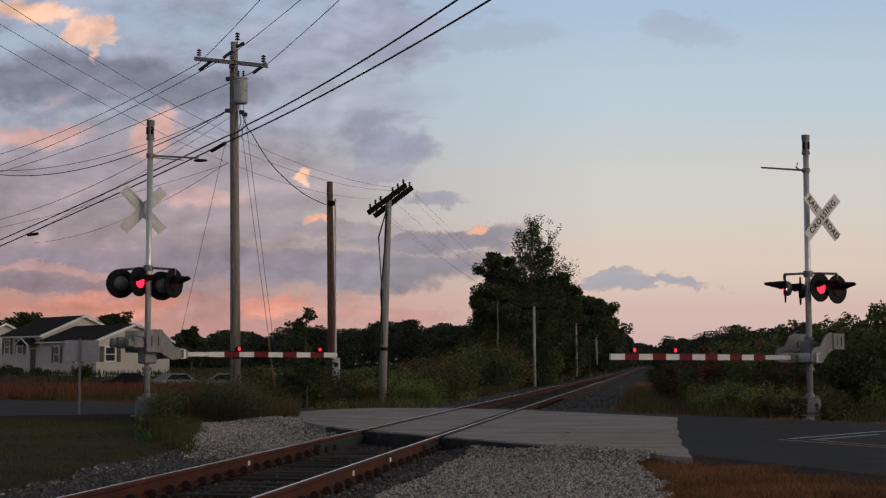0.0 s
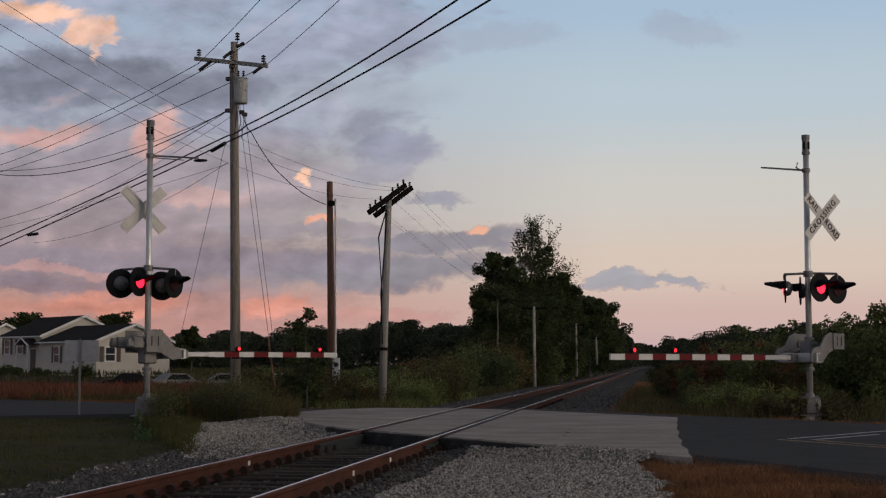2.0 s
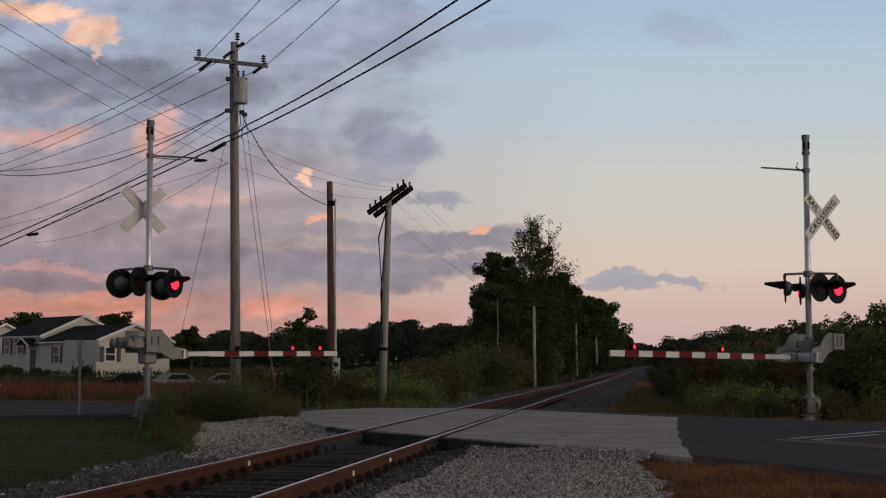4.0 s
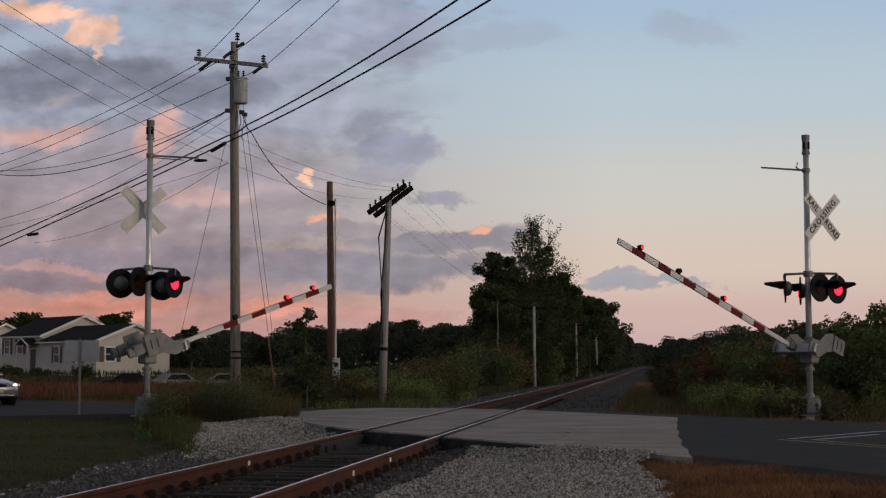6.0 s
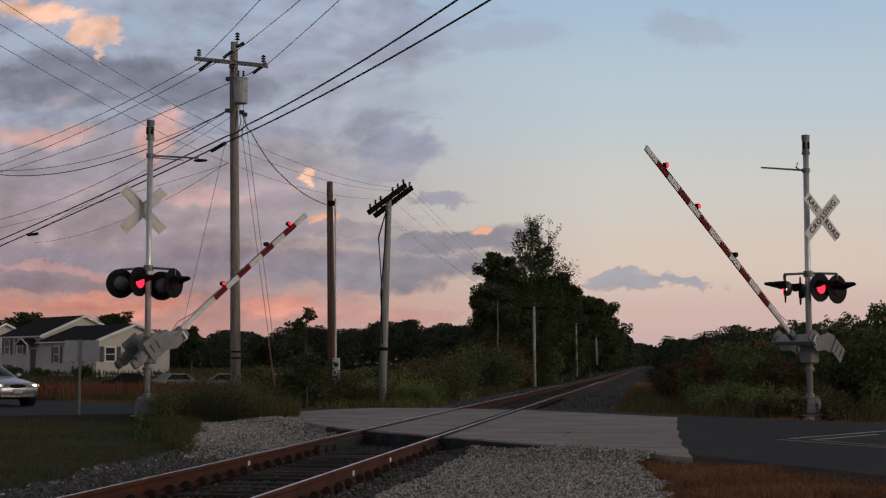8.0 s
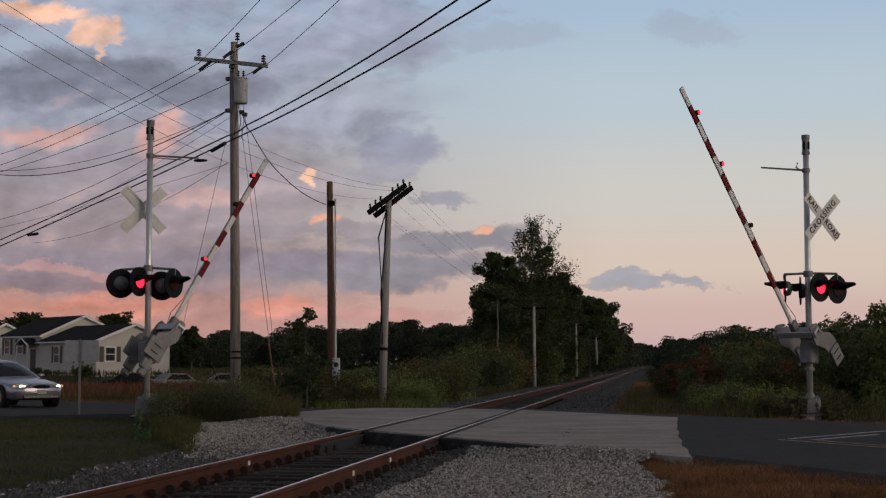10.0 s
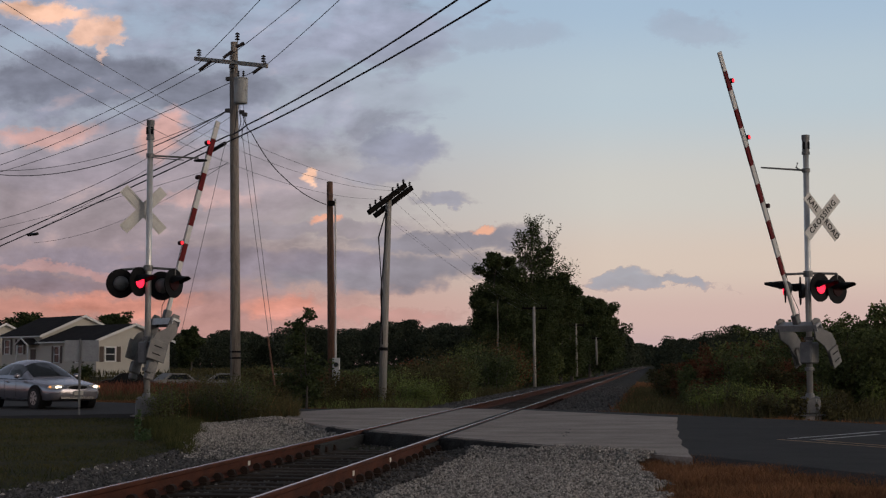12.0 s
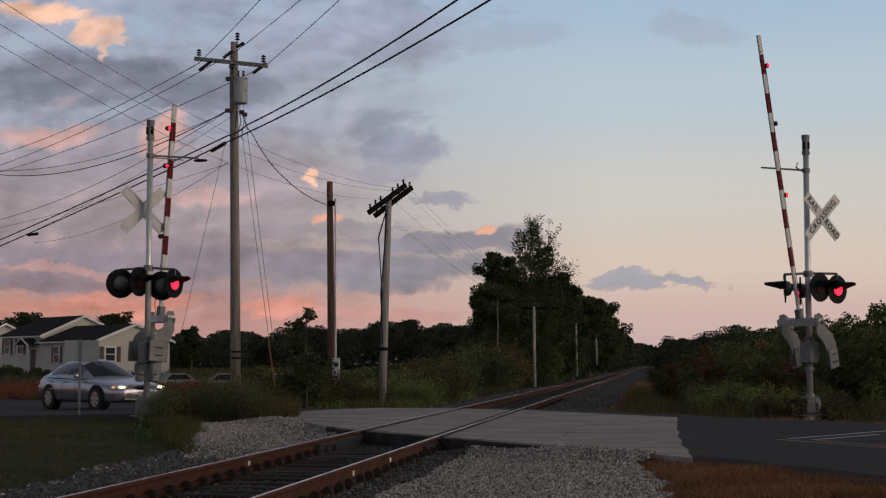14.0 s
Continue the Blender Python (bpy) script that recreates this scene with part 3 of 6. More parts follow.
def lamp_unit(signal, at, azimuth, lit_times, side_light=False, hood_len=0.36):
    """A round-backed flashing lamp; azimuth: degrees its front turns from -Y towards +X."""
    bm = bmesh.new()
    rod(bm, (0, 0, 0), (0, 0.018, 0), 0.305, 0.305, 36)
    rod(bm, (0, 0.018, 0), (0, 0.03, 0), 0.305, 0.29, 36)
    unit = part("lamp_unit", bm, M["black"], signal, "round black backing disc with a hooded red lamp")
    unit.matrix_basis = pose(*at, 0, 0, azimuth)
    bm = bmesh.new()
    bmesh.ops.create_uvsphere(bm, u_segments=20, v_segments=10, radius=0.16, matrix=Matrix.Translation((0, 0.05, 0)) @ Matrix.Diagonal((1, 0.75, 1, 1)))
    bmesh.ops.bisect_plane(bm, geom=bm.verts[:] + bm.edges[:] + bm.faces[:], plane_co=(0, 0.031, 0), plane_no=(0, -1, 0), clear_outer=True)
    part("housing", bm, M["casting"], unit, "grey domed lamp housing", smooth=True)
    bm = bmesh.new()
    rod(bm, (0, 0.0, 0), (0, -0.02, 0), 0.152, 0.145, 28)
    part("lens", bm, M["lens"], unit, "dark red lens")
    bm = bmesh.new()
    n, angles = 22, []
    back, front = [], []
    for k in range(n + 1):
        a = radians(2 + 176 * k / n)
        ln = hood_len * (0.22 + 0.78 * smooth01(math.sin(a), 0.0, 0.8))
        back.append(bm.verts.new((0.165 * math.cos(a), 0, 0.165 * math.sin(a))))
        front.append(bm.verts.new((0.155 * math.cos(a), -ln, 0.150 * math.sin(a) - 0.015)))
    for k in range(n):
        bm.faces.new((back[k], back[k + 1], front[k + 1], front[k]))
    hood = part("hood", bm, M["black"], unit, "long black sheet-metal hood")
    so = hood.modifiers.new("thickness", "SOLIDIFY")
    so.thickness = 0.006
    bm = bmesh.new()
    rod(bm, (0, 0, 0), (0, -0.012, 0), 0.135, 0.12, 28)
    led = part("led_panel", bm, M["led"], unit, "glowing red lamp insert")
    BLINKERS.append((led, (0, -0.022, 0), (0, 0.06, 0), lit_times))
    if side_light:
        bm = bmesh.new()
        rod(bm, (0.0, -0.02, 0.0), (0.0, -0.05, 0.0), 0.02, 0.016, 10)
        sl = part("side_light", bm, M["side_led"], unit, "small white side light")
        BLINKERS.append((sl, (0.17, 0.06, -0.03), (0.08, 0.08, 0.0), lit_times))
    return unit


def crossbuck(signal, at, azimuth, front):
    label = "white crossed blades lettered railroad crossing" if front else "bare metal backs of the crossed blades"
    for k, ang in enumerate((45, -45)):
        bm = bmesh.new()
        box(bm, (0, 0, 0), (1.22, 0.004, 0.229))
        blade = part("crossbuck_blade", bm, M["sign_back"], signal, label)
        blade.matrix_basis = pose(*at, 0, 0, azimuth) @ pose(0, 0.012 * k, 0) @ pose(0, 0, 0, 0, -ang, 0)
        bm = bmesh.new()
        box(bm, (0, -0.005, 0), (1.20, 0.004, 0.212))
        part("sheeting", bm, M["white_sheet"], blade, "white reflective face")
        words = [("CROSSING", 0)] if k == 0 else [("RAIL", -0.36), ("ROAD", 0.36)]
        for w, off in words:
            me = text_mesh(w, 0.175, 1.22 if k == 0 else 1.08)
            me.materials.append(M["black"])
            o = new("lettering", me)
            o.parent = blade
            o.matrix_basis = pose(off, -0.012, 0, 90, 0, 0)
        for zz in (-0.075, 0.075):
            bm = bmesh.new()
            box(bm, (0, 0.008, zz), (1.16, 0.010, 0.012))
            part("stiffener", bm, M["sign_back"], blade)


def plate_xz(bm, pts, y0, y1):
    a = [bm.verts.new((x, y0, z)) for x, z in pts]
    b = [bm.verts.new((x, y1, z)) for x, z in pts]
    n = len(pts)
    bm.faces.new(a)
    bm.faces.new(b[::-1])
    for i in range(n):
        bm.faces.new((a[i], b[i], b[(i + 1) % n], a[(i + 1) % n]))
    return bm


def gate_arm(signal, pivot, heading, length, off, lamps, base_len, wide=1.0, short=False):
    """The boom with its yoke and counterweight; +X runs out along the boom, the pivot is its origin."""
    arm = new("gate_arm")
    arm.parent = signal
    tagged(arm, "red and white striped gate arm with counterweight")
    arm.matrix_basis = pose(*pivot, 0, 0, heading)
    start = 0.55
    bm = bmesh.new()
    box(bm, ((start + length) / 2, 0, -off), (length - start, 0.028, 0.105), bevel=0.004)
    part("boom", bm, M["alu"], arm, "tapered aluminium boom")
    k, x = 0, length
    while x - 0.406 > start + base_len:
        bm = bmesh.new()
        taper = 0.112
        box(bm, (x - 0.203, 0, -off), (0.406, 0.036, taper))
        part("stripe", bm, M["white_sheet"] if k % 2 == 0 else M["red_sheet"], arm, "white reflective stripe" if k % 2 == 0 else "red reflective stripe")
        x -= 0.406
        k += 1
    bm = bmesh.new()
    box(bm, ((start + x) / 2, 0, -off), (x - start, 0.042, 0.10), bevel=0.01)
    part("boom_base", bm, M["alu"], arm, "plain grey metal boom socket")
    bm = bmesh.new()
    path_tube(bm, [(start, 0.02, -off + 0.08), (start + 0.3, 0.02, -off + 0.16), (start + 0.7, 0.02, -off + 0.07), (length - 0.6, 0.02, -off + 0.063)], 0.007)
    part("lamp_cable", bm, M["wire"], arm)
    for dist, times in lamps:
        bm = bmesh.new()
        box(bm, (length - dist, 0, -off + 0.075), (0.07, 0.05, 0.05), bevel=0.01)
        rod(bm, (length - dist, -0.045, -off + 0.125), (length - dist, 0.045, -off + 0.125), 0.05, 0.05, 14)
        part("arm_lamp", bm, M["lens"], arm, "small dark red lamp on the arm")
        for face in (-0.047, 0.047):
            bm = bmesh.new()
            rod(bm, (0, -0.006, 0), (0, 0.006, 0), 0.037, 0.037, 14)
            led = part("led_insert", bm, M["led_small"], arm, "glowing red lamp insert")
            up, down = (length - dist, face, -off + 0.125), (length - dist, 0, -off)
            if times is None:
                led.matrix_basis = pose(*up)
            else:
                BLINKERS.append((led, up, down, times))
    # yoke plates and counterweights
    yoke = [(-0.30, 0.16), (-0.05, 0.24), (0.18, 0.16), (0.36, -0.06), (0.62, -0.10), (0.70, -off + 0.07), (0.70, -off - 0.08), (0.30, -off - 0.12),
            (0.05, -0.20), (-0.18, -0.12), (-0.34, -0.02)]
    for y in (-0.36 * wide, 0.33 * wide):
        bm = bmesh.new()
        plate_xz(bm, yoke, y, y + 0.03)
        bmesh.ops.recalc_face_normals(bm, faces=bm.faces)
        part("yoke_plate", bm, M["casting"], arm, "grey cast yoke plate")
    bm = bmesh.new()
    box(bm, (0.58, 0, -off), (0.06, 0.82 * wide, 0.19), bevel=0.008)
    box(bm, (0.53, 0, -off + 0.09), (0.13, 0.82 * wide, 0.014))
    box(bm, (0.53, 0, -off - 0.09), (0.13, 0.82 * wide, 0.014))
    part("yoke_crosspiece", bm, M["alu"], arm, "pale channel crosspiece of the yoke")
    bm = bmesh.new()
    box(bm, (0.70, 0, -off), (0.22, 0.13, 0.15), bevel=0.012)
    part("boom_clamp", bm, M["casting"], arm)
    wx = -0.32 if short else -0.16
    for y in (-0.36 * wide - 0.025, 0.33 * wide + 0.045):
        bm = bmesh.new()
        box(bm, (wx, y, 0.05), (0.42, 0.03, 0.46 if not short else 0.34), bevel=0.01)
        wp = part("weight_plate", bm, M["casting"], arm, "square grey weight plate")
        for dx in (-0.08, 0.08):
            bm = bmesh.new()
            box(bm, (wx + dx, y + (-0.016 if y < 0 else 0.016), 0.06), (0.022, 0.008, 0.20))
            part("slot", bm, M["black"], wp, "dark slot")
    for y in (-0.33 * wide, 0.31 * wide):
        bm = bmesh.new()
        box(bm, (-0.30 if short else -0.48, y, 0.0), (0.40 if short else 0.62, 0.03, 0.15), bevel=0.03)
        part("counterweight_bar", bm, M["casting"], arm)
    blocks = ((-0.52, -0.30, 0.24, 0.24), (-0.52, 0.28, 0.24, 0.24), (-0.72, -0.30, 0.12, 0.18), (-0.72, 0.28, 0.12, 0.18))
    for x0, y0, w, hgt in () if short else blocks:
        bm = bmesh.new()
        box(bm, (x0, y0 * wide, 0.03), (w, 0.10, hgt), bevel=0.02)
        part("counterweight", bm, M["casting"], arm, "grey counterweight block")
    return arm


def crossing_signal(base, height, label):
    x, y = base
    s = empty("crossing_signal", pose(x, y, -0.09), label, "railway signal", "signals at the crossing")
    s.location.z = 0
    bm = bmesh.new()
    rod(bm, (0, 0, 0.3), (0, 0, height - 0.4), 0.066, 0.062, 20)
    part("mast", bm, M["galv"], s, "bright galvanised steel mast", smooth=True)
    bm = bmesh.new()
    rod(bm, (0, 0, height - 0.42), (0, 0, height - 0.36), 0.085, 0.085, 20)
    rod(bm, (0, 0, height - 0.36), (0, 0, height - 0.10), 0.076, 0.076, 20)
    rod(bm, (0, 0, height - 0.10), (0, 0, height), 0.085, 0.085, 20)
    part("bell_cap", bm, M["casting"], s, "grey cylindrical bell at the mast top")
    for a in (-0.06, 0.05):
        bm = bmesh.new()
        box(bm, (a * 0.9, -0.068, height - 0.23), (0.05, 0.02, 0.16), bevel=0.008)
        part("bell_opening", bm, M["black"], s, "dark sound opening")
    bm = bmesh.new()
    rod(bm, (0, 0, -0.14), (0, 0, 0.03), 0.24, 0.23, 24)
    part("foundation", bm, M["panel"], s, "round concrete foundation")
    bm = bmesh.new()
    box(bm, (0, 0, 0.045), (0.40, 0.34, 0.03), bevel=0.006)
    box(bm, (0, 0, 0.055), (0.58, 0.50, 0.03), bevel=0.006)
    box(bm, (0, 0, 0.25), (0.25, 0.25, 0.36), bevel=0.03)
    for a in (-0.15, 0.15):
        rod(bm, (a, 0, 0.06), (a, 0, 0.38), 0.085, 0.075, 14)
        rod(bm, (a, 0, 0.38), (a * 0.75, 0, 0.44), 0.075, 0.03, 14)
    rod(bm, (0, 0, 0.42), (0, 0, 0.52), 0.11, 0.08, 16)
    part("junction_base", bm, M["casting"], s, "flared aluminium junction box base")
    for a in range(4):
        bm = bmesh.new()
        rod(bm, (0.165 * (1 if a % 2 else -1), 0.135 * (1 if a // 2 else -1), 0.05), (0.165 * (1 if a % 2 else -1), 0.135 * (1 if a // 2 else -1), 0.12), 0.02, 0.02, 6)
        part("bolt", bm, M["casting"], s)
    # fixed gate mechanism
    bm = bmesh.new()
    box(bm, (0, 0, 1.36), (0.30, 0.30, 0.46), pose(0, 0, 0, 0, 0, 40), bevel=0.03)
    part("gate_mechanism", bm, M["casting"], s, "grey cast gate mechanism housing")
    for z in (1.02, 1.66):
        bm = bmesh.new()
        rod(bm, (0, 0, z - 0.035), (0, 0, z + 0.035), 0.10, 0.10, 18)
        part("mast_clamp", bm, M["casting"], s)
    return s


def arm_bracket(s, tip, z, ring):
    """The thin bracket high on the mast, with or without a cable ring."""
    bm = bmesh.new()
    rod(bm, (0, 0, z), (tip[0], tip[1], z + tip[2]), 0.022, 0.018, 8)
    rod(bm, (0, 0, z - 0.04), (0, 0, z + 0.04), 0.085, 0.085, 14)
    part("bracket", bm, M["casting"], s, "thin bracket arm high on the mast")
    if ring:
        bm = bmesh.new()
        pts = [(tip[0] + 0.04 + 0.13 * math.cos(a), tip[1] + 0.13 * math.sin(a), z + tip[2] - 0.05 + 0.03 * math.sin(a)) for a in [i * 0.52 for i in range(13)]]
        path_tube(bm, pts, 0.022)
        part("cable_coil", bm, M["black"], s, "black coil of cable")


LX, LY = -6.15, 31.8
RX, RY = 7.74, 32.3
left_sig = crossing_signal((LX, LY), 6.24, "galvanised crossing signal mast with gate and red lamps on grass")
right_sig = crossing_signal((RX, RY), 6.0, "galvanised crossing signal mast with gate and lettered crossbuck by bushes")
arm_bracket(left_sig, (0.98, 0.25, -0.02), 5.49, True)
bm = bmesh.new()
rod(bm, (0, -0.02, 5.45), (0.75, -0.25, 5.36), 0.012, 0.010, 6)
part("bracket", bm, M["casting"], left_sig)
arm_bracket(right_sig, (-0.98, -0.1, 0.05), 5.24, False)
bm = bmesh.new()
path_tube(bm, [(-0.15, -0.05, 5.25), (-0.22, -0.05, 5.30), (-0.19, -0.05, 5.40)], 0.018)
part("bracket", bm, M["casting"], right_sig)
crossbuck(left_sig, (-0.16, 0.16, 4.36), 180 + 28, False)
crossbuck(right_sig, (0.26, -0.28, 4.22), 29, True)
for dx, dy, dz, az, times in ((-0.15, -0.18, 2.83, 62, A_ON), (0.555, -0.1, 2.80, 62, B_ON), (-0.59, 0.02, 2.80, 180 + 28, A_ON), (0.24, 0.2, 2.76, 180 + 28, B_ON)):
    lamp_unit(left_sig, (dx, dy, dz), az, times)
for dx, dy, dz, az, times, sl in ((0.18, -0.32, 2.73, 36, A_ON, False), (0.60, -0.08, 2.70, 36, B_LATE, False), (-0.50, 0.0, 2.72, -101, A_ON, True), (-0.13, 0.22, 2.68, -101, B_LATE, False)):
    lamp_unit(right_sig, (dx, dy, dz), az, times, sl, 0.42)
for s, pts in ((left_sig, [(-0.6, 0.05, 3.09), (0.0, -0.03, 3.13), (0.56, -0.06, 3.09)]), (right_sig, [(-0.5, 0.02, 3.02), (0.0, -0.05, 3.04), (0.6, -0.06, 3.03)])):
    bm = bmesh.new()
    path_tube(bm, pts, 0.026, 8)
    for p in (pts[0], pts[-1]):
        rod(bm, p, (p[0], p[1], p[2] - 0.12), 0.024, 0.024, 8)
    rod(bm, (0, -0.02, pts[1][2] - 0.07), (0, -0.02, pts[1][2] + 0.05), 0.10, 0.10, 14)
    part("lamp_crossarm", bm, M["casting"], s, "grey pipe crossarm carrying the lamps")
L_PIV, R_PIV = (0.046, 0.087, 1.54), (0.068, 0.08, 1.55)
L_ARM = gate_arm(left_sig, L_PIV, 90 - 44.9, 5.148, 0.208, [(0.55, None), (1.36, B_ON), (2.87, A_ON)], 0.75)
R_ARM = gate_arm(right_sig, R_PIV, 270 - 46.29, 6.60, 0.293, [(0.65, None), (1.87, A_ON), (3.38, B_ON)], 0.9, 1.25, True)
L_ROWS = [(0, 0), (3.7, 0), (4.2, 1.2), (4.75, 5.4), (5.3, 10.8), (6.0, 17.9), (6.5, 22.9), (7, 27.5), (7.5, 32.7), (8, 37.9), (9, 47.5), (10.3, 58.6),
          (11, 64.3), (11.75, 71.2), (12.5, 77.7), (13, 83.1), (13.5, 86.2), (14, 86.4)]
R_ROWS = [(0, 0), (3.7, 0), (4.2, 1.6), (4.75, 6.3), (5.3, 11.8), (6, 18.7), (6.5, 23.4), (7, 27.9), (7.5, 32.1), (8, 36.1), (9.2, 45.1), (10.5, 54.3), (11, 57.8),
          (11.5, 61.0), (12, 64.2), (12.5, 67.3), (13, 70.4), (13.5, 73.7), (14, 77.0)]


def key_blinker(ob, on, off, times):
    rows, step = [], 1 / FPS
    spans = [t for t in times if t[0] < 14]
    state = spans[0][0] <= 0
    rows.append((0, pose(*(on if state else off))))
    for a, b in spans:
        a, b = (frame(a) - 1) * step, (frame(b) - 1) * step
        if a > 0:
            rows += [(a - step, pose(*off)), (a, pose(*on))]
        if b < 14:
            rows += [(b - step, pose(*on)), (b, pose(*off))]
    rows.append((14, rows[-1][1]))
    clean, last = [], -1
    for t, m in rows:
        if frame(t) > last:
            clean.append((t, m))
            last = frame(t)
    walk(ob, clean)


CAR_ROWS = [(0, 12.6), (2.6, 10.9), (5.5, 8.95), (6.5, 8.28), (7.5, 7.65), (8, 7.33), (9.3, 6.38), (10.5, 5.34), (11, 4.79), (11.5, 4.19), (12, 3.59), (12.5, 2.88), (13, 2.04),
            (13.5, 1.09), (14, 0.06)]


def motions():
    for ob, on, off, times in BLINKERS:
        key_blinker(ob, on, off, times)
    walk(L_ARM, [(t, pose(*L_PIV, 0, -a, 90 - 44.9)) for t, a in L_ROWS])
    walk(R_ARM, [(t, pose(*R_PIV, 0, -a, 270 - 46.29)) for t, a in R_ROWS])
    walk(CAR, [(t, car_pose(s)) for t, s in CAR_ROWS])
    for w in CAR_WHEELS:
        walk(w, wheel_rows(w))
    walk(CLOUDS, [(0, pose(0, 0, 0)), (14, pose(0, 0, 0, 0, 0, -0.32))])


# ---- sky backdrop ----
def build_clouds():
    """A thin far shell of dusk clouds; its pattern lies in directions from the place."""
    m = bpy.data.materials.new("dusk_clouds")
    m.use_nodes = True
    t = m.node_tree
    t.nodes.clear()
    n = nodes_of(t)
    tc = n("ShaderNodeTexCoord")
    sp = n("ShaderNodeSeparateXYZ")
    t.links.new(tc.outputs["Object"], sp.inputs[0])
    u = math_node(t, "DIVIDE", sp.outputs[0], sp.outputs[1])
    v = math_node(t, "DIVIDE", sp.outputs[2], sp.outputs[1])

    def vec(su, sv, seed):
        c = n("ShaderNodeCombineXYZ")
        c.inputs[2].default_value = seed
        t.links.new(math_node(t, "MULTIPLY", u, su), c.inputs[0])
        t.links.new(math_node(t, "MULTIPLY", v, sv), c.inputs[1])
        return c.outputs[0]

    def nz(su, sv, seed, detail=6.0, rough=0.55, dist=0.0):
        q = n("ShaderNodeTexNoise", in_Scale=1.0, in_Detail=detail, in_Roughness=rough, in_Distortion=dist)
        t.links.new(vec(su, sv, seed), q.inputs["Vector"])
        return q.outputs[0]

    big = nz(9, 20, 3.0, 7, 0.6, 0.3)
    fine = nz(26, 52, 8.0, 8, 0.62, 0.2)
    # ragged edges: the outlines are bent at two scales
    wu = math_node(t, "ADD", math_node(t, "MULTIPLY_ADD", math_node(t, "SUBTRACT", nz(14, 24, 71.0, 4, 0.55), 0.5), 0.075, u),
                   math_node(t, "MULTIPLY", math_node(t, "SUBTRACT", nz(60, 100, 73.0, 9, 0.68), 0.5), 0.022))
    wv = math_node(t, "ADD", math_node(t, "MULTIPLY_ADD", math_node(t, "SUBTRACT", nz(16, 26, 75.0, 4, 0.55), 0.5), 0.036, v),
                   math_node(t, "MULTIPLY", math_node(t, "SUBTRACT", nz(64, 90, 77.0, 9, 0.68), 0.5), 0.018))

    def mask(cu, cv, ru, rv, k):
        a_ = math_node(t, "DIVIDE", math_node(t, "SUBTRACT", wu, cu), ru)
        b_ = math_node(t, "DIVIDE", math_node(t, "SUBTRACT", wv, cv), rv)
        r = math_node(t, "ADD", math_node(t, "MULTIPLY", a_, a_), math_node(t, "MULTIPLY", b_, b_))
        g = n("ShaderNodeMapRange", in_1=1.7, in_2=0.35, in_4=k)
        g.interpolation_type = "SMOOTHSTEP"
        t.links.new(r, g.inputs[0])
        return g.outputs[0]
    dens = math_node(t, "MULTIPLY_ADD", fine, 0.55, math_node(t, "MULTIPLY", big, 1.15))
    cover = n("ShaderNodeMapRange", in_1=0.03, in_2=-0.15, in_3=-0.36, in_4=0.15)
    t.links.new(math_node(t, "MULTIPLY_ADD", v, -0.35, u), cover.inputs[0])
    dens = math_node(t, "ADD", dens, cover.outputs[0])
    thick = n("ShaderNodeMapRange", in_1=0.80, in_2=1.02, in_4=0.8)
    t.links.new(dens, thick.inputs[0])
    total = thick.outputs[0]
    col = ramp_node(t, math_node(t, "MULTIPLY", v, 3.6, clamp=True),
                    [(0.0, lin(190, 144, 142)), (0.13, lin(174, 134, 130)), (0.22, lin(144, 131, 139)), (0.36, lin(158, 144, 150)), (0.6, lin(150, 150, 170)), (1.0, lin(158, 164, 184))])
    for cu, cv, ru, rv, k, tone in LAYERS:
        g = mask(cu, cv, ru, rv, k)
        col = mix_node(t, g, col, lin(*tone))
        total = math_node(t, "MAXIMUM", total, g)
    # relief: the sides of the billows turned to the light are paler
    h0, h1 = nz(12, 22, 91.0, 8, 0.56, 0.15), n("ShaderNodeTexNoise", in_Scale=1.0, in_Detail=8.0, in_Roughness=0.56, in_Distortion=0.15)
    off = n("ShaderNodeVectorMath", operation="ADD")
    off.inputs[1].default_value = (0.09, -0.13, 0.0)
    t.links.new(vec(12, 22, 91.0), off.inputs[0])
    t.links.new(off.outputs[0], h1.inputs["Vector"])
    relief = math_node(t, "SUBTRACT", h0, h1.outputs[0])
    left_side = n("ShaderNodeMapRange", in_1=0.02, in_2=-0.06, in_3=0.35, in_4=1.0)
    t.links.new(u, left_side.inputs[0])
    relief = math_node(t, "MULTIPLY", relief, left_side.outputs[0])
    hs = n("ShaderNodeHueSaturation")
    t.links.new(math_node(t, "MULTIPLY_ADD", relief, 2.4, 1.0), hs.inputs["Value"])
    t.links.new(col, hs.inputs["Color"])
    warm_rim = n("ShaderNodeMapRange", in_1=0.06, in_2=0.2, in_4=0.4)
    t.links.new(math_node(t, "MULTIPLY", relief, math_node(t, "MULTIPLY_ADD", u, -3.0, 0.4, clamp=True)), warm_rim.inputs[0])
    col = mix_node(t, warm_rim.outputs[0], hs.outputs[0], lin(232, 186, 170))
    low = n("ShaderNodeMapRange", in_1=0.008, in_2=0.03)
    t.links.new(v, low.inputs[0])
    total = math_node(t, "MULTIPLY", total, low.outputs[0])
    em = n("ShaderNodeEmission", in_1=0.97)
    t.links.new(col, em.inputs[0])
    tr = n("ShaderNodeBsdfTransparent")
    mx = n("ShaderNodeMixShader")
    t.links.new(math_node(t, "MULTIPLY", total, 0.95, clamp=True), mx.inputs[0])
    t.links.new(tr.outputs[0], mx.inputs[1])
    t.links.new(em.outputs[0], mx.inputs[2])
    out = n("ShaderNodeOutputMaterial")
    t.links.new(mx.outputs[0], out.inputs[0])
    verts, faces = [], []
    nu, nv, R = 40, 16, 4200.0
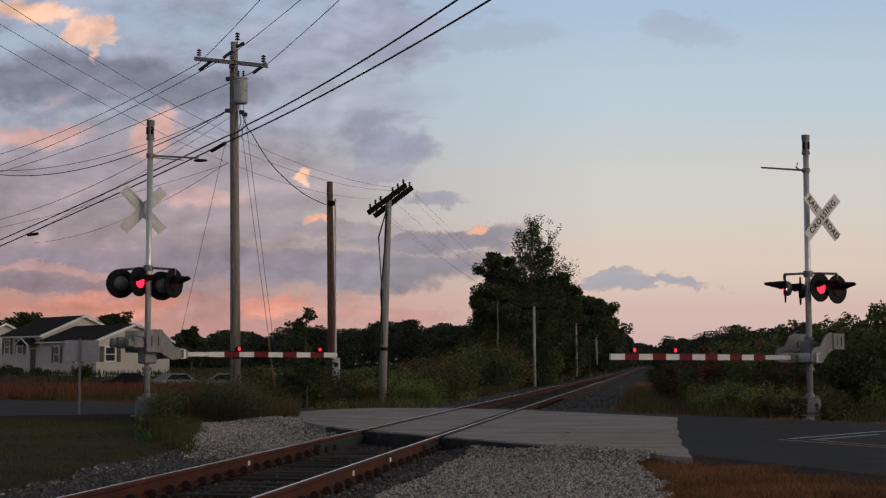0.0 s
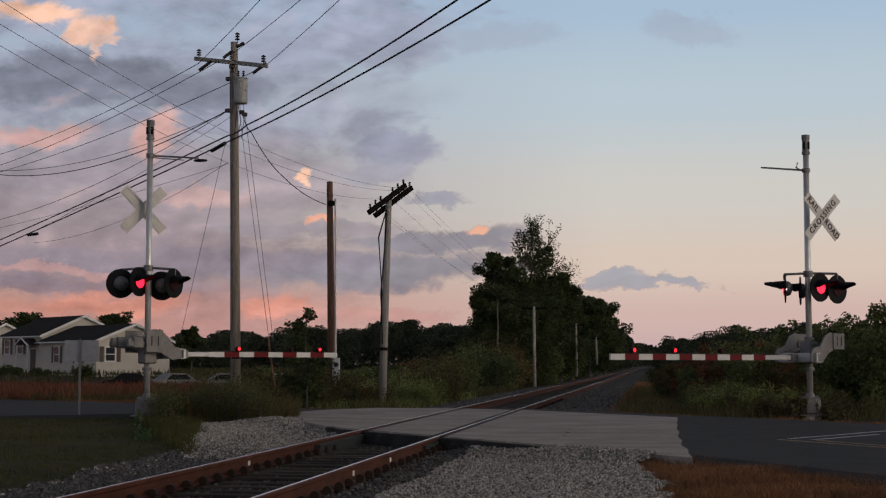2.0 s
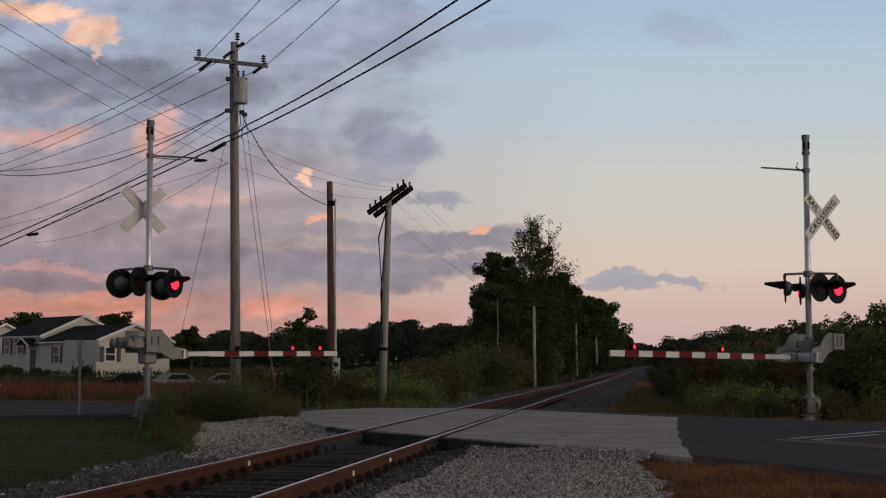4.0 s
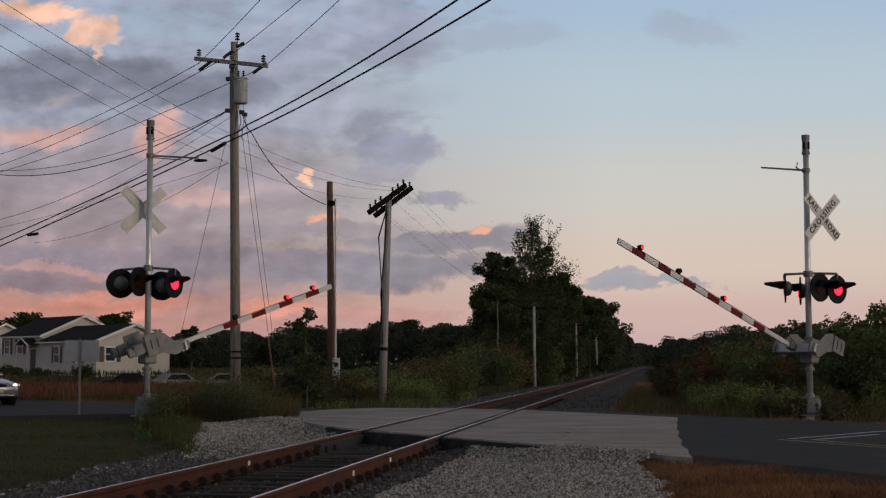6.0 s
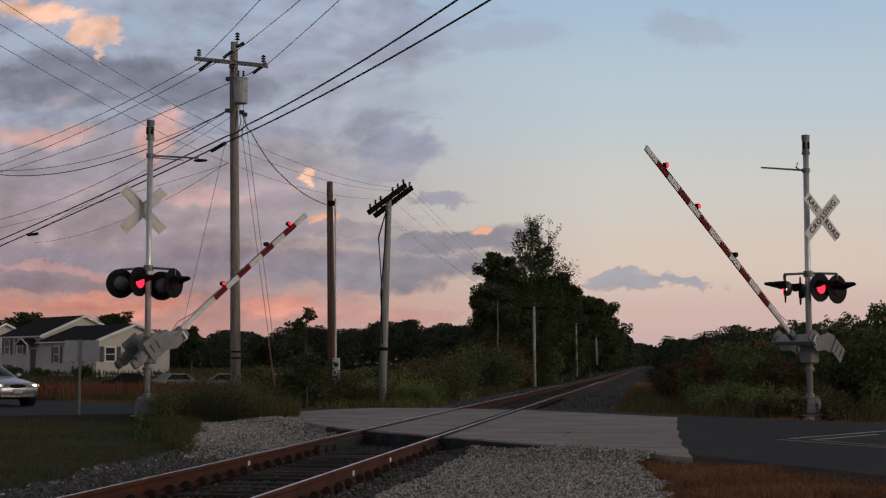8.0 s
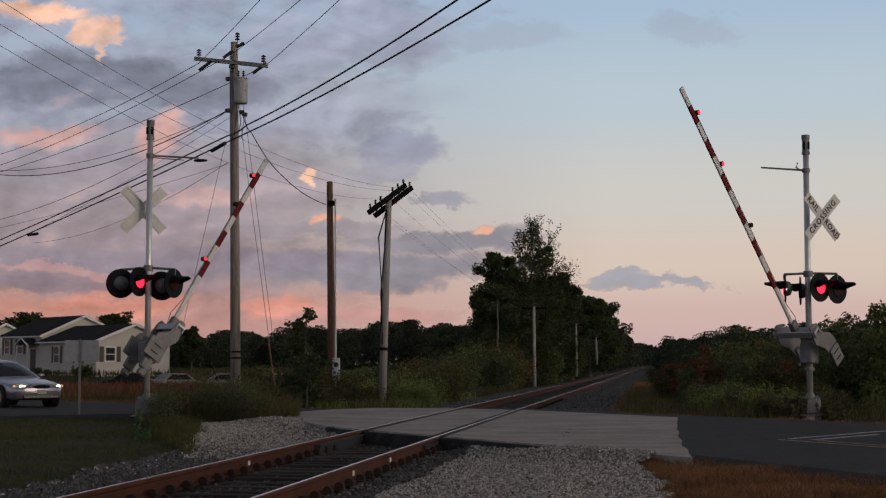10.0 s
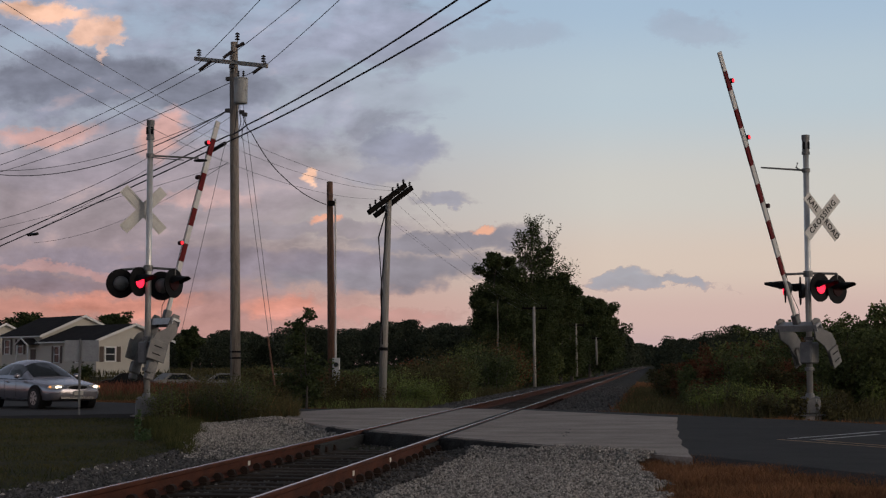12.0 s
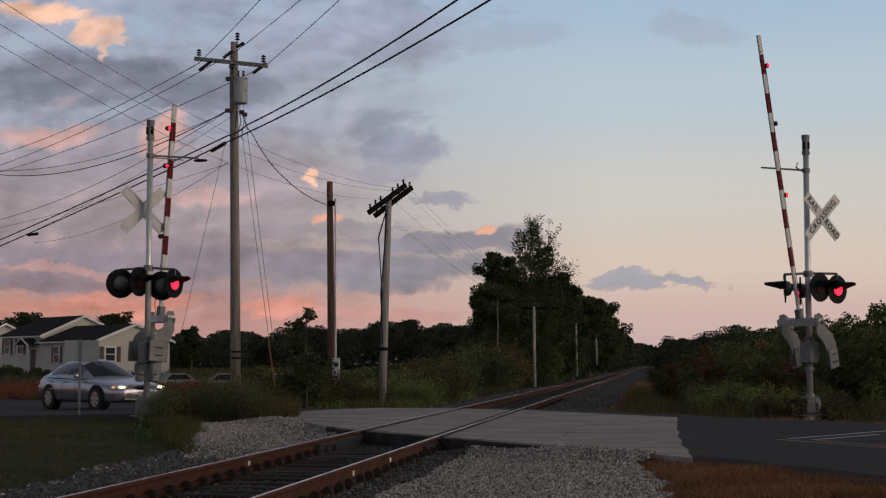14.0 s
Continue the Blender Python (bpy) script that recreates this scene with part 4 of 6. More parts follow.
    for j in range(nv + 1):
        for i in range(nu + 1):
            az, el = radians(-55 + 110 * i / nu), radians(0.1 + 50 * j / nv)
            verts.append((R * math.sin(az) * math.cos(el), R * math.cos(az) * math.cos(el), R * math.sin(el)))
    for j in range(nv):
        for i in range(nu):
            o = j * (nu + 1) + i
            faces.append((o, o + 1, o + nu + 2, o + nu + 1))
    ob = raw("backdrop_clouds", verts, faces, m)
    return tagged(ob, "dusk clouds in grey and pink across the sky", "clouds", kind="structure")


def sky_uv(px, py):
    """Direction slopes (x/y, z/y) of a place in the view, in units of its own width of 1568."""
    return ((px - 784) / 2700.0, (645 - py) / 2700.0)



def band(px, py, w, h, k, tone):
    return (*sky_uv(px, py), w / 2700, h / 2700, k, tone)


SLATE, SLATE_LOW, MAUVE, HAZE = (126, 129, 145), (138, 135, 146), (156, 141, 147), (168, 171, 184)
PEACH, ROSE, CORAL = (246, 196, 168), (226, 172, 160), (224, 150, 131)
LAYERS = [band(230, 320, 420, 90, 0.75, MAUVE), band(600, 170, 160, 60, 0.45, HAZE), band(640, 60, 140, 45, 0.8, (160, 161, 182)), band(520, 115, 110, 34, 0.65, (156, 157, 178)),
          band(745, 90, 60, 18, 0.5, HAZE), band(110, 135, 210, 52, 1.0, SLATE), band(330, 150, 170, 46, 0.95, SLATE), band(420, 205, 140, 28, 0.7, (150, 150, 170)),
          band(690, 255, 80, 34, 0.85, (146, 149, 170)), band(655, 300, 60, 24, 0.7, (150, 150, 168)), band(770, 347, 52, 10, 0.8, (156, 158, 176)), band(880, 50, 120, 26, 0.35, HAZE),
          band(1240, 40, 75, 24, 0.4, HAZE), band(100, 300, 170, 34, 0.7, (160, 148, 160)), band(430, 330, 150, 44, 0.5, (168, 154, 163)), band(560, 400, 170, 18, 0.7, (156, 148, 160)),
          band(760, 428, 170, 22, 0.95, SLATE_LOW), band(650, 478, 270, 32, 0.95, SLATE_LOW), band(300, 462, 330, 26, 0.85, (142, 133, 147)), band(70, 505, 110, 16, 0.85, (138, 126, 139)),
          band(1060, 495, 50, 11, 0.85, (158, 163, 176)), band(1110, 506, 60, 9, 0.85, (158, 163, 176)), band(1190, 509, 70, 7, 0.9, (164, 166, 178)), band(270, 505, 90, 16, 0.7, (150, 138, 150)),
          band(60, 14, 95, 22, 1.0, PEACH), band(152, 48, 36, 30, 0.95, PEACH), band(180, 78, 10, 26, 0.8, PEACH), band(60, 235, 95, 22, 0.85, ROSE), band(280, 232, 46, 46, 0.9, ROSE),
          band(350, 350, 60, 16, 0.5, ROSE), band(522, 322, 17, 11, 1.0, PEACH), band(580, 388, 26, 8, 0.95, (244, 176, 148)), band(825, 408, 21, 11, 0.95, (246, 180, 148)),
          band(206, 540, 120, 24, 0.9, CORAL), band(495, 542, 66, 26, 0.9, CORAL), band(100, 478, 100, 9, 0.6, (212, 158, 150)), band(50, 552, 120, 20, 0.6, CORAL),
          band(640, 560, 160, 16, 0.5, (222, 156, 146))]
CLOUDS = build_clouds()


# ---- car ----
CAR_DIR, CAR_COURSE = radians(41.7), radians(43)
CAR_ZERO = Vector((-8.36, 42.75))


def car_pose(s):
    """The car s metres short of its last place; its nose points along local -Y."""
    p = CAR_ZERO - Vector((math.sin(CAR_COURSE), -math.cos(CAR_COURSE))) * s
    return pose(p.x, p.y, road_z(p.x, p.y), 0, 0, math.degrees(CAR_DIR))


def wheel_rows(w):
    at = w.location.copy()
    rows, last = [], None
    for (t0, s0), (t1, s1) in zip(CAR_ROWS, CAR_ROWS[1:]):
        k = max(1, int((s0 - s1) / 0.42) + 1)
        for j in range(k):
            rows.append((t0 + (t1 - t0) * j / k, s0 + (s1 - s0) * j / k))
    rows.append(CAR_ROWS[-1])
    return [(t, pose(at.x, at.y, at.z) @ pose(0, 0, 0, math.degrees((s - 0.06) / 0.32), 0, 0)) for t, s in rows]


def build_car():
    car = empty("car", car_pose(0), "silver four-door sedan with lit headlights on the road", "car")
    # stations along the body: y (the nose is at 0), half width, z of sill and of the shoulder line
    st = np.array([(0.00, 0.50, 0.40, 0.60), (0.05, 0.66, 0.32, 0.665), (0.18, 0.78, 0.26, 0.715), (0.45, 0.86, 0.22, 0.765), (0.9, 0.905, 0.21, 0.825), (1.4, 0.925, 0.21, 0.88),
                   (1.8, 0.93, 0.21, 0.905), (2.6, 0.932, 0.21, 0.925), (3.5, 0.925, 0.21, 0.945), (4.1, 0.90, 0.23, 0.955), (4.6, 0.85, 0.27, 0.93), (4.88, 0.77, 0.33, 0.87),
                   (5.0, 0.66, 0.38, 0.80), (5.05, 0.52, 0.44, 0.72)])
    st[:, 0] = np.where(st[:, 0] > 3.74, 3.74 + (st[:, 0] - 3.74) * 0.84, st[:, 0])
    ys = np.unique(np.concatenate([st[:, 0], np.linspace(0.2, 4.6, 30)]))
    bm = bmesh.new()
    rings = []
    for y in ys:
        w, z0, z1 = (float(np.interp(y, st[:, 0], st[:, i])) for i in (1, 2, 3))
        hgt = z1 - z0
        half = [(0.82, 0.0), (0.93, 0.05), (0.975, 0.16), (0.985, 0.30), (0.995, 0.36), (1.0, 0.52), (0.99, 0.66), (0.965, 0.79), (0.925, 0.885), (0.865, 0.95), (0.75, 0.995), (0.5, 1.03), (0.25, 1.048)]
        prof = [(-w * p, z0 + q * hgt) for p, q in half] + [(0, z0 + 1.052 * hgt)] + [(w * p, z0 + q * hgt) for p, q in half[::-1]]
        rings.append([bm.verts.new((a, float(y), b)) for a, b in prof])
    n = len(rings[0])
    for r0, r1 in zip(rings, rings[1:]):
        for k in range(n):
            bm.faces.new((r0[k], r0[(k + 1) % n], r1[(k + 1) % n], r1[k]))
    bm.faces.new(rings[0][::-1])
    bm.faces.new(rings[-1])
    bmesh.ops.recalc_face_normals(bm, faces=bm.faces)
    body = part("body", bm, M["car_paint"], car, "silver painted body", smooth=True)
    # Flat black discs stand in for the shade inside the wheel wells.
    for y in (0.98, 3.74):
        for sx in (-1, 1):
            bm = bmesh.new()
            rod(bm, (sx * 0.70, y, 0.33), (sx * 0.936, y, 0.33), 0.385, 0.385, 28)
            part("wheel_arch", bm, M["black"], body, "black disc standing in for the shaded wheel well")
    # arched cabin: a grid of stations along y and of steps over the roof
    gy = [1.50, 1.58, 1.72, 1.88, 2.02, 2.16, 2.30, 2.40, 2.52, 2.68, 2.86, 2.94, 3.10, 3.28, 3.44, 3.54, 3.70, 3.86, 4.02, 4.18, 4.34, 4.44]
    roof_y = [1.50, 1.72, 2.02, 2.30, 2.52, 2.86, 3.20, 3.54, 3.86, 4.18, 4.44]
    roof_z = [0.90, 1.05, 1.235, 1.375, 1.44, 1.465, 1.455, 1.40, 1.285, 1.11, 0.955]
    angles = [-90, -85, -72, -60, -50, -42, -34, -22, -11, 0, 11, 22, 34, 42, 50, 60, 72, 85, 90]
    def cabin_pt(y, deg, lift=0.0):
        top = float(np.interp(y, roof_y, roof_z)) + lift
        belt = 0.86 + 0.02 * (y - 1.5)
        wid = 0.845 - 0.10 * smooth01(y, 3.6, 4.5) - 0.05 * (1 - smooth01(y, 1.5, 2.0)) + lift
        sn, cs = math.sin(radians(deg)), math.cos(radians(deg))
        zf = max(cs, 0.0) ** 0.72
        x = wid * (1 if sn > 0 else -1) * abs(sn) ** 0.72 * (1 - 0.24 * zf * min(1, (top - belt) / 0.5))
        return (x, y, belt + (top - belt) * zf)
    def cabin_sheet(stations, degs, lift=0.0):
        bm = bmesh.new()
        rows = [[bm.verts.new(cabin_pt(y, d, lift)) for d in degs] for y in stations]
        for r0, r1 in zip(rows, rows[1:]):
            for i in range(len(degs) - 1):
                bm.faces.new((r0[i], r0[i + 1], r1[i + 1], r1[i]))
        bmesh.ops.recalc_face_normals(bm, faces=bm.faces)
        return bm
    part("cabin", cabin_sheet(gy, angles), M["car_paint"], car, "rounded silver roof and pillars", smooth=True)
    part("windscreen", cabin_sheet(gy[1:7], angles[4:15], 0.007), M["car_glass"], car, "dark sloping windscreen", smooth=True)
    part("rear_window", cabin_sheet(gy[16:21], angles[5:14], 0.007), M["car_glass"], car, "dark rounded rear window", smooth=True)
    for sx in (-1, 1):
        degs = [sx * d for d in (46, 54, 62, 72, 84)]
        part("side_window", cabin_sheet(gy[4:11], degs, 0.006), M["car_glass"], car, "dark front door window", smooth=True)
        part("side_window", cabin_sheet(gy[11:18], degs, 0.006), M["car_glass"], car, "dark rear door window", smooth=True)
        bm = bmesh.new()
        bmesh.ops.create_uvsphere(bm, u_segments=12, v_segments=8, radius=1, matrix=Matrix.Translation((sx * 0.98, 1.96, 0.97)) @ Matrix.Diagonal((0.11, 0.07, 0.075, 1)))
        part("wing_mirror", bm, M["car_paint"], car, "silver wing mirror", smooth=True)
        for y in (2.78, 3.62):
            bm = bmesh.new()
            box(bm, (sx * 0.925, y, 0.80), (0.03, 0.16, 0.035), bevel=0.008)
            part("door_handle", bm, M["car_paint"], car)
        bm = bmesh.new()
        box(bm, (sx * 0.937, 2.6, 0.58), (0.012, 2.2, 0.035), bevel=0.004)
        part("door_trim", bm, M["car_paint"], car)
        for y in (2.15, 2.92, 3.7):
            bm = bmesh.new()
            box(bm, (sx * 0.931, y, 0.62), (0.004, 0.012, 0.55))
            part("door_gap", bm, M["black"], car)
        bm = bmesh.new()
        bmesh.ops.create_uvsphere(bm, u_segments=16, v_segments=10, radius=1, matrix=Matrix.Translation((sx * 0.63, 0.175, 0.655)) @ Euler((0, sx * 0.10, sx * 0.42)).to_matrix().to_4x4() @ Matrix.Diagonal((0.25, 0.10, 0.075, 1)))
        cover = part("headlight", bm, M["lamp_clear"], car, "clear oval headlight cover", smooth=True)
        bm = bmesh.new()
        bmesh.ops.create_uvsphere(bm, u_segments=14, v_segments=8, radius=1, matrix=Matrix.Translation((sx * 0.60, 0.115, 0.655)) @ Euler((0, 0, sx * 0.4)).to_matrix().to_4x4() @ Matrix.Diagonal((0.13, 0.07, 0.052, 1)))
        part("headlight_bulb", bm, M["headlight"], cover, "glowing warm headlight")
        bm = bmesh.new()
        bmesh.ops.create_uvsphere(bm, u_segments=10, v_segments=8, radius=1, matrix=Matrix.Translation((sx * 0.79, 0.225, 0.65)) @ Matrix.Diagonal((0.05, 0.07, 0.045, 1)))
        part("marker_lamp", bm, M["orange_led"], cover, "orange corner marker")
        bm = bmesh.new()
        box(bm, (sx * 0.74, 4.66, 0.74), (0.16, 0.16, 0.14), bevel=0.03)
        part("tail_lamp", bm, M["tail"], car, "red tail lamp")
    bm = bmesh.new()
    bmesh.ops.create_uvsphere(bm, u_segments=20, v_segments=8, radius=1, matrix=Matrix.Translation((0, 0.03, 0.645)) @ Matrix.Diagonal((0.36, 0.06, 0.085, 1)))
    g = part("grille", bm, M["alloy"], car, "oval chrome-edged grille", smooth=True)
    bm = bmesh.new()
    bmesh.ops.create_uvsphere(bm, u_segments=20, v_segments=8, radius=1, matrix=Matrix.Translation((0, 0.012, 0.643)) @ Matrix.Diagonal((0.32, 0.06, 0.062, 1)))
    part("grille_mesh", bm, M["black"], g, "dark grille opening", smooth=True)
    bm = bmesh.new()
    bmesh.ops.create_uvsphere(bm, u_segments=32, v_segments=10, radius=1, matrix=Matrix.Translation((0, 0.40, 0.465)) @ Matrix.Diagonal((0.86, 0.43, 0.10, 1)))
    bumper = part("bumper", bm, M["car_paint"], car, "silver front bumper", smooth=True)
    bm = bmesh.new()
    box(bm, (0, 0.08, 0.345), (1.15, 0.12, 0.10), bevel=0.02)
    part("air_intake", bm, M["black"], bumper, "dark lower intake")
    for z in (0.32, 0.355):
        bm = bmesh.new()
        box(bm, (0, 0.02, z), (1.10, 0.012, 0.012))
        part("intake_bar", bm, M["alloy"], bumper)
    bm = bmesh.new()
    box(bm, (0, -0.04, 0.48), (0.30, 0.01, 0.13), bevel=0.003)
    part("number_plate", bm, M["plate"], bumper, "plain pale number plate")
    wheels = []
    for y in (0.98, 3.74):
        for sx in (-1, 1):
            bm = bmesh.new()
            rod(bm, (-0.10, 0, 0), (0.10, 0, 0), 0.32, 0.32, 30)
            es = [e for e in bm.edges if abs(e.verts[0].co.x - e.verts[1].co.x) < 1e-4 and (e.verts[0].co - e.verts[1].co).length < 0.1]
            bmesh.ops.bevel(bm, geom=es, offset=0.03, segments=2, affect="EDGES")
            w = part("wheel", bm, M["rubber"], car, "black tyre on an alloy wheel", smooth=False)
            w.location = (sx * 0.84, y, 0.32)
            bm = bmesh.new()
            rod(bm, (sx * 0.085, 0, 0), (sx * 0.105, 0, 0), 0.215, 0.205, 24)
            rim = part("rim", bm, M["alloy"], w, "grey alloy rim")
            for k in range(7):
                bm = bmesh.new()
                box(bm, (sx * 0.104, 0, 0.14), (0.012, 0.035, 0.10), pose(0, 0, 0, 360 / 7 * k), bevel=0.004)
                part("rim_slot", bm, M["black"], w)
            bm = bmesh.new()
            rod(bm, (sx * 0.10, 0, 0), (sx * 0.125, 0, 0), 0.06, 0.045, 12)
            part("hub_cap", bm, M["alloy"], w)
            wheels.append(w)
    return car, wheels


CAR, CAR_WHEELS = build_car()


# ---- poles, wires, house ----
TILT = radians(4.321)


def sight(u, v, y):
    """The place at distance y seen in the direction (u, v)."""
    z = y * math.tan(TILT + math.atan((441 - v) / 2700))
    return Vector(((u - 784) / 2700 * (y * math.cos(TILT) + z * math.sin(TILT)), y, 1.12 + z))


def stand(u, y):
    x = (u - 784) / 2700 * y
    return Vector((x, y, ground_z(x, y) - 0.03))


def pole(name, base, top, r0, r1, material, label, category="utility pole"):
    p = empty(name, Matrix.Translation(base), label, category, "poles along the line")
    bm = bmesh.new()
    t = Vector(top) - Vector(base)
    k = 8
    rod(bm, Vector((0, 0, -0.3)), t, r0, r1, 16)
    part("shaft", bm, material, p, smooth=True)
    return p


def insulator(bm, at, h=0.2, r=0.06):
    at = Vector(at)
    rod(bm, at, at + Vector((0, 0, h)), 0.018, 0.018, 8)
    for i in range(3):
        rod(bm, at + Vector((0, 0, h * (0.3 + 0.25 * i))), at + Vector((0, 0, h * (0.42 + 0.25 * i))), r, r * 0.6, 12)


def wire(ends, sag, r, material, label, name="overhead_wire", n=24):
    bm = bmesh.new()
    ps = [Vector(e) for e in ends]
    pts = []
    for a, b in zip(ps, ps[1:]):
        for i in range(n + 1):
            k = i / n
            p = a.lerp(b, k)
            p.z -= sag * 4 * k * (1 - k)
            if not pts or (p - pts[-1]).length > 1e-4:
                pts.append(p)
    path_tube(bm, pts, r, 5)
    ob = part(name, bm, material)
    return tagged(ob, label, "cable", "overhead wires")


def build_poles():
    # main pole with transformer
    base, top = sight(417, 712, 45), sight(414.5, 75, 45)
    p = pole("utility_pole", base, top, 0.165, 0.105, M["pole"], "weathered grey-brown utility pole with transformer and crossarm")
    def loc(u, v, y=45.0):
        return sight(u, v, y) - base
    bm = bmesh.new()
    a, b = loc(345, 104, 45.5), loc(473, 117, 44.2)
    d = b - a
    m = Matrix.Translation((a + b) / 2) @ d.to_track_quat("X", "Z").to_matrix().to_4x4()
    box(bm, (0, 0, 0), (d.length, 0.10, 0.12), m, bevel=0.008)
    arm = part("crossarm", bm, M["pole_grey"], p, "grey wooden crossarm")
    for u, v, y in ((352, 103, 45.4), (466, 114, 44.3)):
        bm = bmesh.new()
        insulator(bm, loc(u, v, y), 0.28, 0.08)
        part("insulator", bm, M["insul"], arm, "brown porcelain insulator")
    bm = bmesh.new()
    insulator(bm, loc(420, 76), 0.32, 0.08)
    part("insulator", bm, M["insul"], p, "brown porcelain insulator")
    for u0, v0, u1, v1, y in ((352, 125, 375, 108, 45), (447, 130, 472, 112, 44.3), (395, 103, 412, 90, 44.6), (418, 84, 432, 76, 44.4)):
        bm = bmesh.new()
        rod(bm, loc(u0, v0, y), loc(u1, v1, y), 0.05, 0.05, 8)
        part("strain_insulator", bm, M["insul"], p, "dark strain insulator")
    bm = bmesh.new()
    c = loc(426, 160, 44.6)
    rod(bm, c - Vector((0, 0, 0.36)), c + Vector((0, 0, 0.33)), 0.20, 0.21, 24)
    rod(bm, c + Vector((0, 0, 0.33)), c + Vector((0, 0, 0.37)), 0.225, 0.20, 24)
    rod(bm, c - Vector((0, 0, 0.40)), c - Vector((0, 0, 0.36)), 0.18, 0.205, 24)
    tf = part("transformer", bm, M["transformer"], p, "grey cylindrical transformer can", smooth=False)
    for dx in (-0.07, 0.08):
        bm = bmesh.new()
        insulator(bm, c + Vector((dx, -0.03, 0.36)), 0.22, 0.045)
        part("bushing", bm, M["insul"], tf, "small bushing on the lid")
    for u, vs in ((417, (178, 195, 240)), (424, (182, 215, 236)), (430, (182, 205, 245))):
        bm = bmesh.new()
        path_tube(bm, [loc(u + 3 * math.sin(i * 2.1), v, 44.7) for i, v in enumerate(vs)], 0.012)
        part("jumper_cable", bm, M["wire"], p)
    for u, v in ((403, 196), (428, 199), (433, 203), (410, 118), (404, 140)):
        bm = bmesh.new()
        box(bm, loc(u, v, 44.85), (0.16, 0.10, 0.12), bevel=0.02)
        part("clamp", bm, M["insul"], p)
    bm = bmesh.new()
    path_tube(bm, [loc(407, 90, 44.87), loc(408, 300, 44.84), loc(409, 700, 44.82)], 0.016)
    part("ground_wire", bm, M["wire_grey"], p)
    for v in (623, 634):
        bm = bmesh.new()
        c2 = loc(416, v)
        rod(bm, c2 - Vector((0, 0, 0.025)), c2 + Vector((0, 0, 0.025)), 0.172, 0.172, 16)
        part("band", bm, M["black"], p, "dark band round the pole")
    # stub pole with meter box
    base, top = sight(588, 705, 50), sight(583.5, 322, 50)
    p = pole("utility_pole", base, top, 0.14, 0.10, M["pole_brown"], "brown stub pole with meter box and conduit")
    o = base
    bm = bmesh.new()
    rod(bm, sight(594, 707, 49.8) - o, sight(593.5, 352, 49.8) - o, 0.03, 0.03, 10)
    part("conduit", bm, M["alu"], p, "pale conduit pipe")
    bm = bmesh.new()
    c = sight(595, 654, 49.7) - o
    box(bm, c, (0.24, 0.16, 0.74), bevel=0.02)
    mb = part("meter_box", bm, M["alu"], p, "grey meter box")
    bm = bmesh.new()
    rod(bm, c + Vector((0, -0.08, 0.15)), c + Vector((0, -0.15, 0.15)), 0.08, 0.075, 16)
    part("meter", bm, M["window"], mb, "round glass meter")
    bm = bmesh.new()
    box(bm, sight(587, 360, 49.75) - o, (0.22, 0.14, 0.16), bevel=0.02)
    part("bracket", bm, M["dark_wood"], p)
    # leaning line pole with broken crossarms
    base, top = sight(676, 710, 47), sight(688, 350, 47)
    p = pole("line_pole", base, top, 0.125, 0.095, M["pole_grey"], "leaning silvery line pole with tilted double crossarms")
    o = base
    for dv, du, y in ((0, 0, 46.8), (14, 11, 47.25)):
        bm = bmesh.new()
        a, b = sight(652 + du, 377 + dv * 0.4, y - 0.4) - o, sight(718 + du, 328 + dv * 0.3, y + 0.5) - o
        d = b - a
        m = Matrix.Translation((a + b) / 2) @ d.to_track_quat("X", "Z").to_matrix().to_4x4()
        box(bm, (0, 0, 0), (d.length, 0.12, 0.15), m, bevel=0.015)
        arm = part("crossarm", bm, M["dark_wood"], p, "dark tilted wooden crossarm")
        for k in (0.06, 0.2, 0.34, 0.66, 0.8, 0.95):
            bm = bmesh.new()
            insulator(bm, a.lerp(b, k) + Vector((-0.02, 0, 0.06)), 0.17, 0.05)
            part("insulator_pin", bm, M["dark_wood"], arm)
    for us in ((670, 676, 672), (682, 674, 677)):
        bm = bmesh.new()
        path_tube(bm, [sight(684, 372, 46.75) - o, sight(us[0], 420, 46.7) - o, sight(us[1], 520, 46.7) - o, sight(us[2], 610, 46.75) - o], 0.022)
        part("drop_cable", bm, M["black"], p, "black cable hanging down the pole")
    bm = bmesh.new()
    c = sight(678.5, 618, 47) - o
    rod(bm, c - Vector((0, 0, 0.05)), c + Vector((0, 0, 0.05)), 0.14, 0.14, 14)
    part("band", bm, M["black"], p)
    for u, v0, v1, y, aw in ((946, 684, 543, 105, 1.7), (1020.5, 660, 573, 118, 1.2), (1056, 640, 597, 128, 0.8)):
        base, top = sight(u + 0.5, v0, y), sight(u - 1, v1, y)
        p = pole("line_pole", base, top, 0.12 if y < 110 else 0.09, 0.09 if y < 110 else 0.07, M["pole_grey"], "silvery line pole beside the railway track")
        bm = bmesh.new()
        box(bm, (0, 0, (top - base).z - 0.12), (aw, 0.1, 0.12), bevel=0.01)
        arm = part("crossarm", bm, M["dark_wood"], p)
        for k in (-0.45, -0.28, 0.28, 0.45):
            bm = bmesh.new()
            insulator(bm, (aw * k, 0, (top - base).z - 0.06), 0.2, 0.05)
            part("insulator_pin", bm, M["dark_wood"], arm)


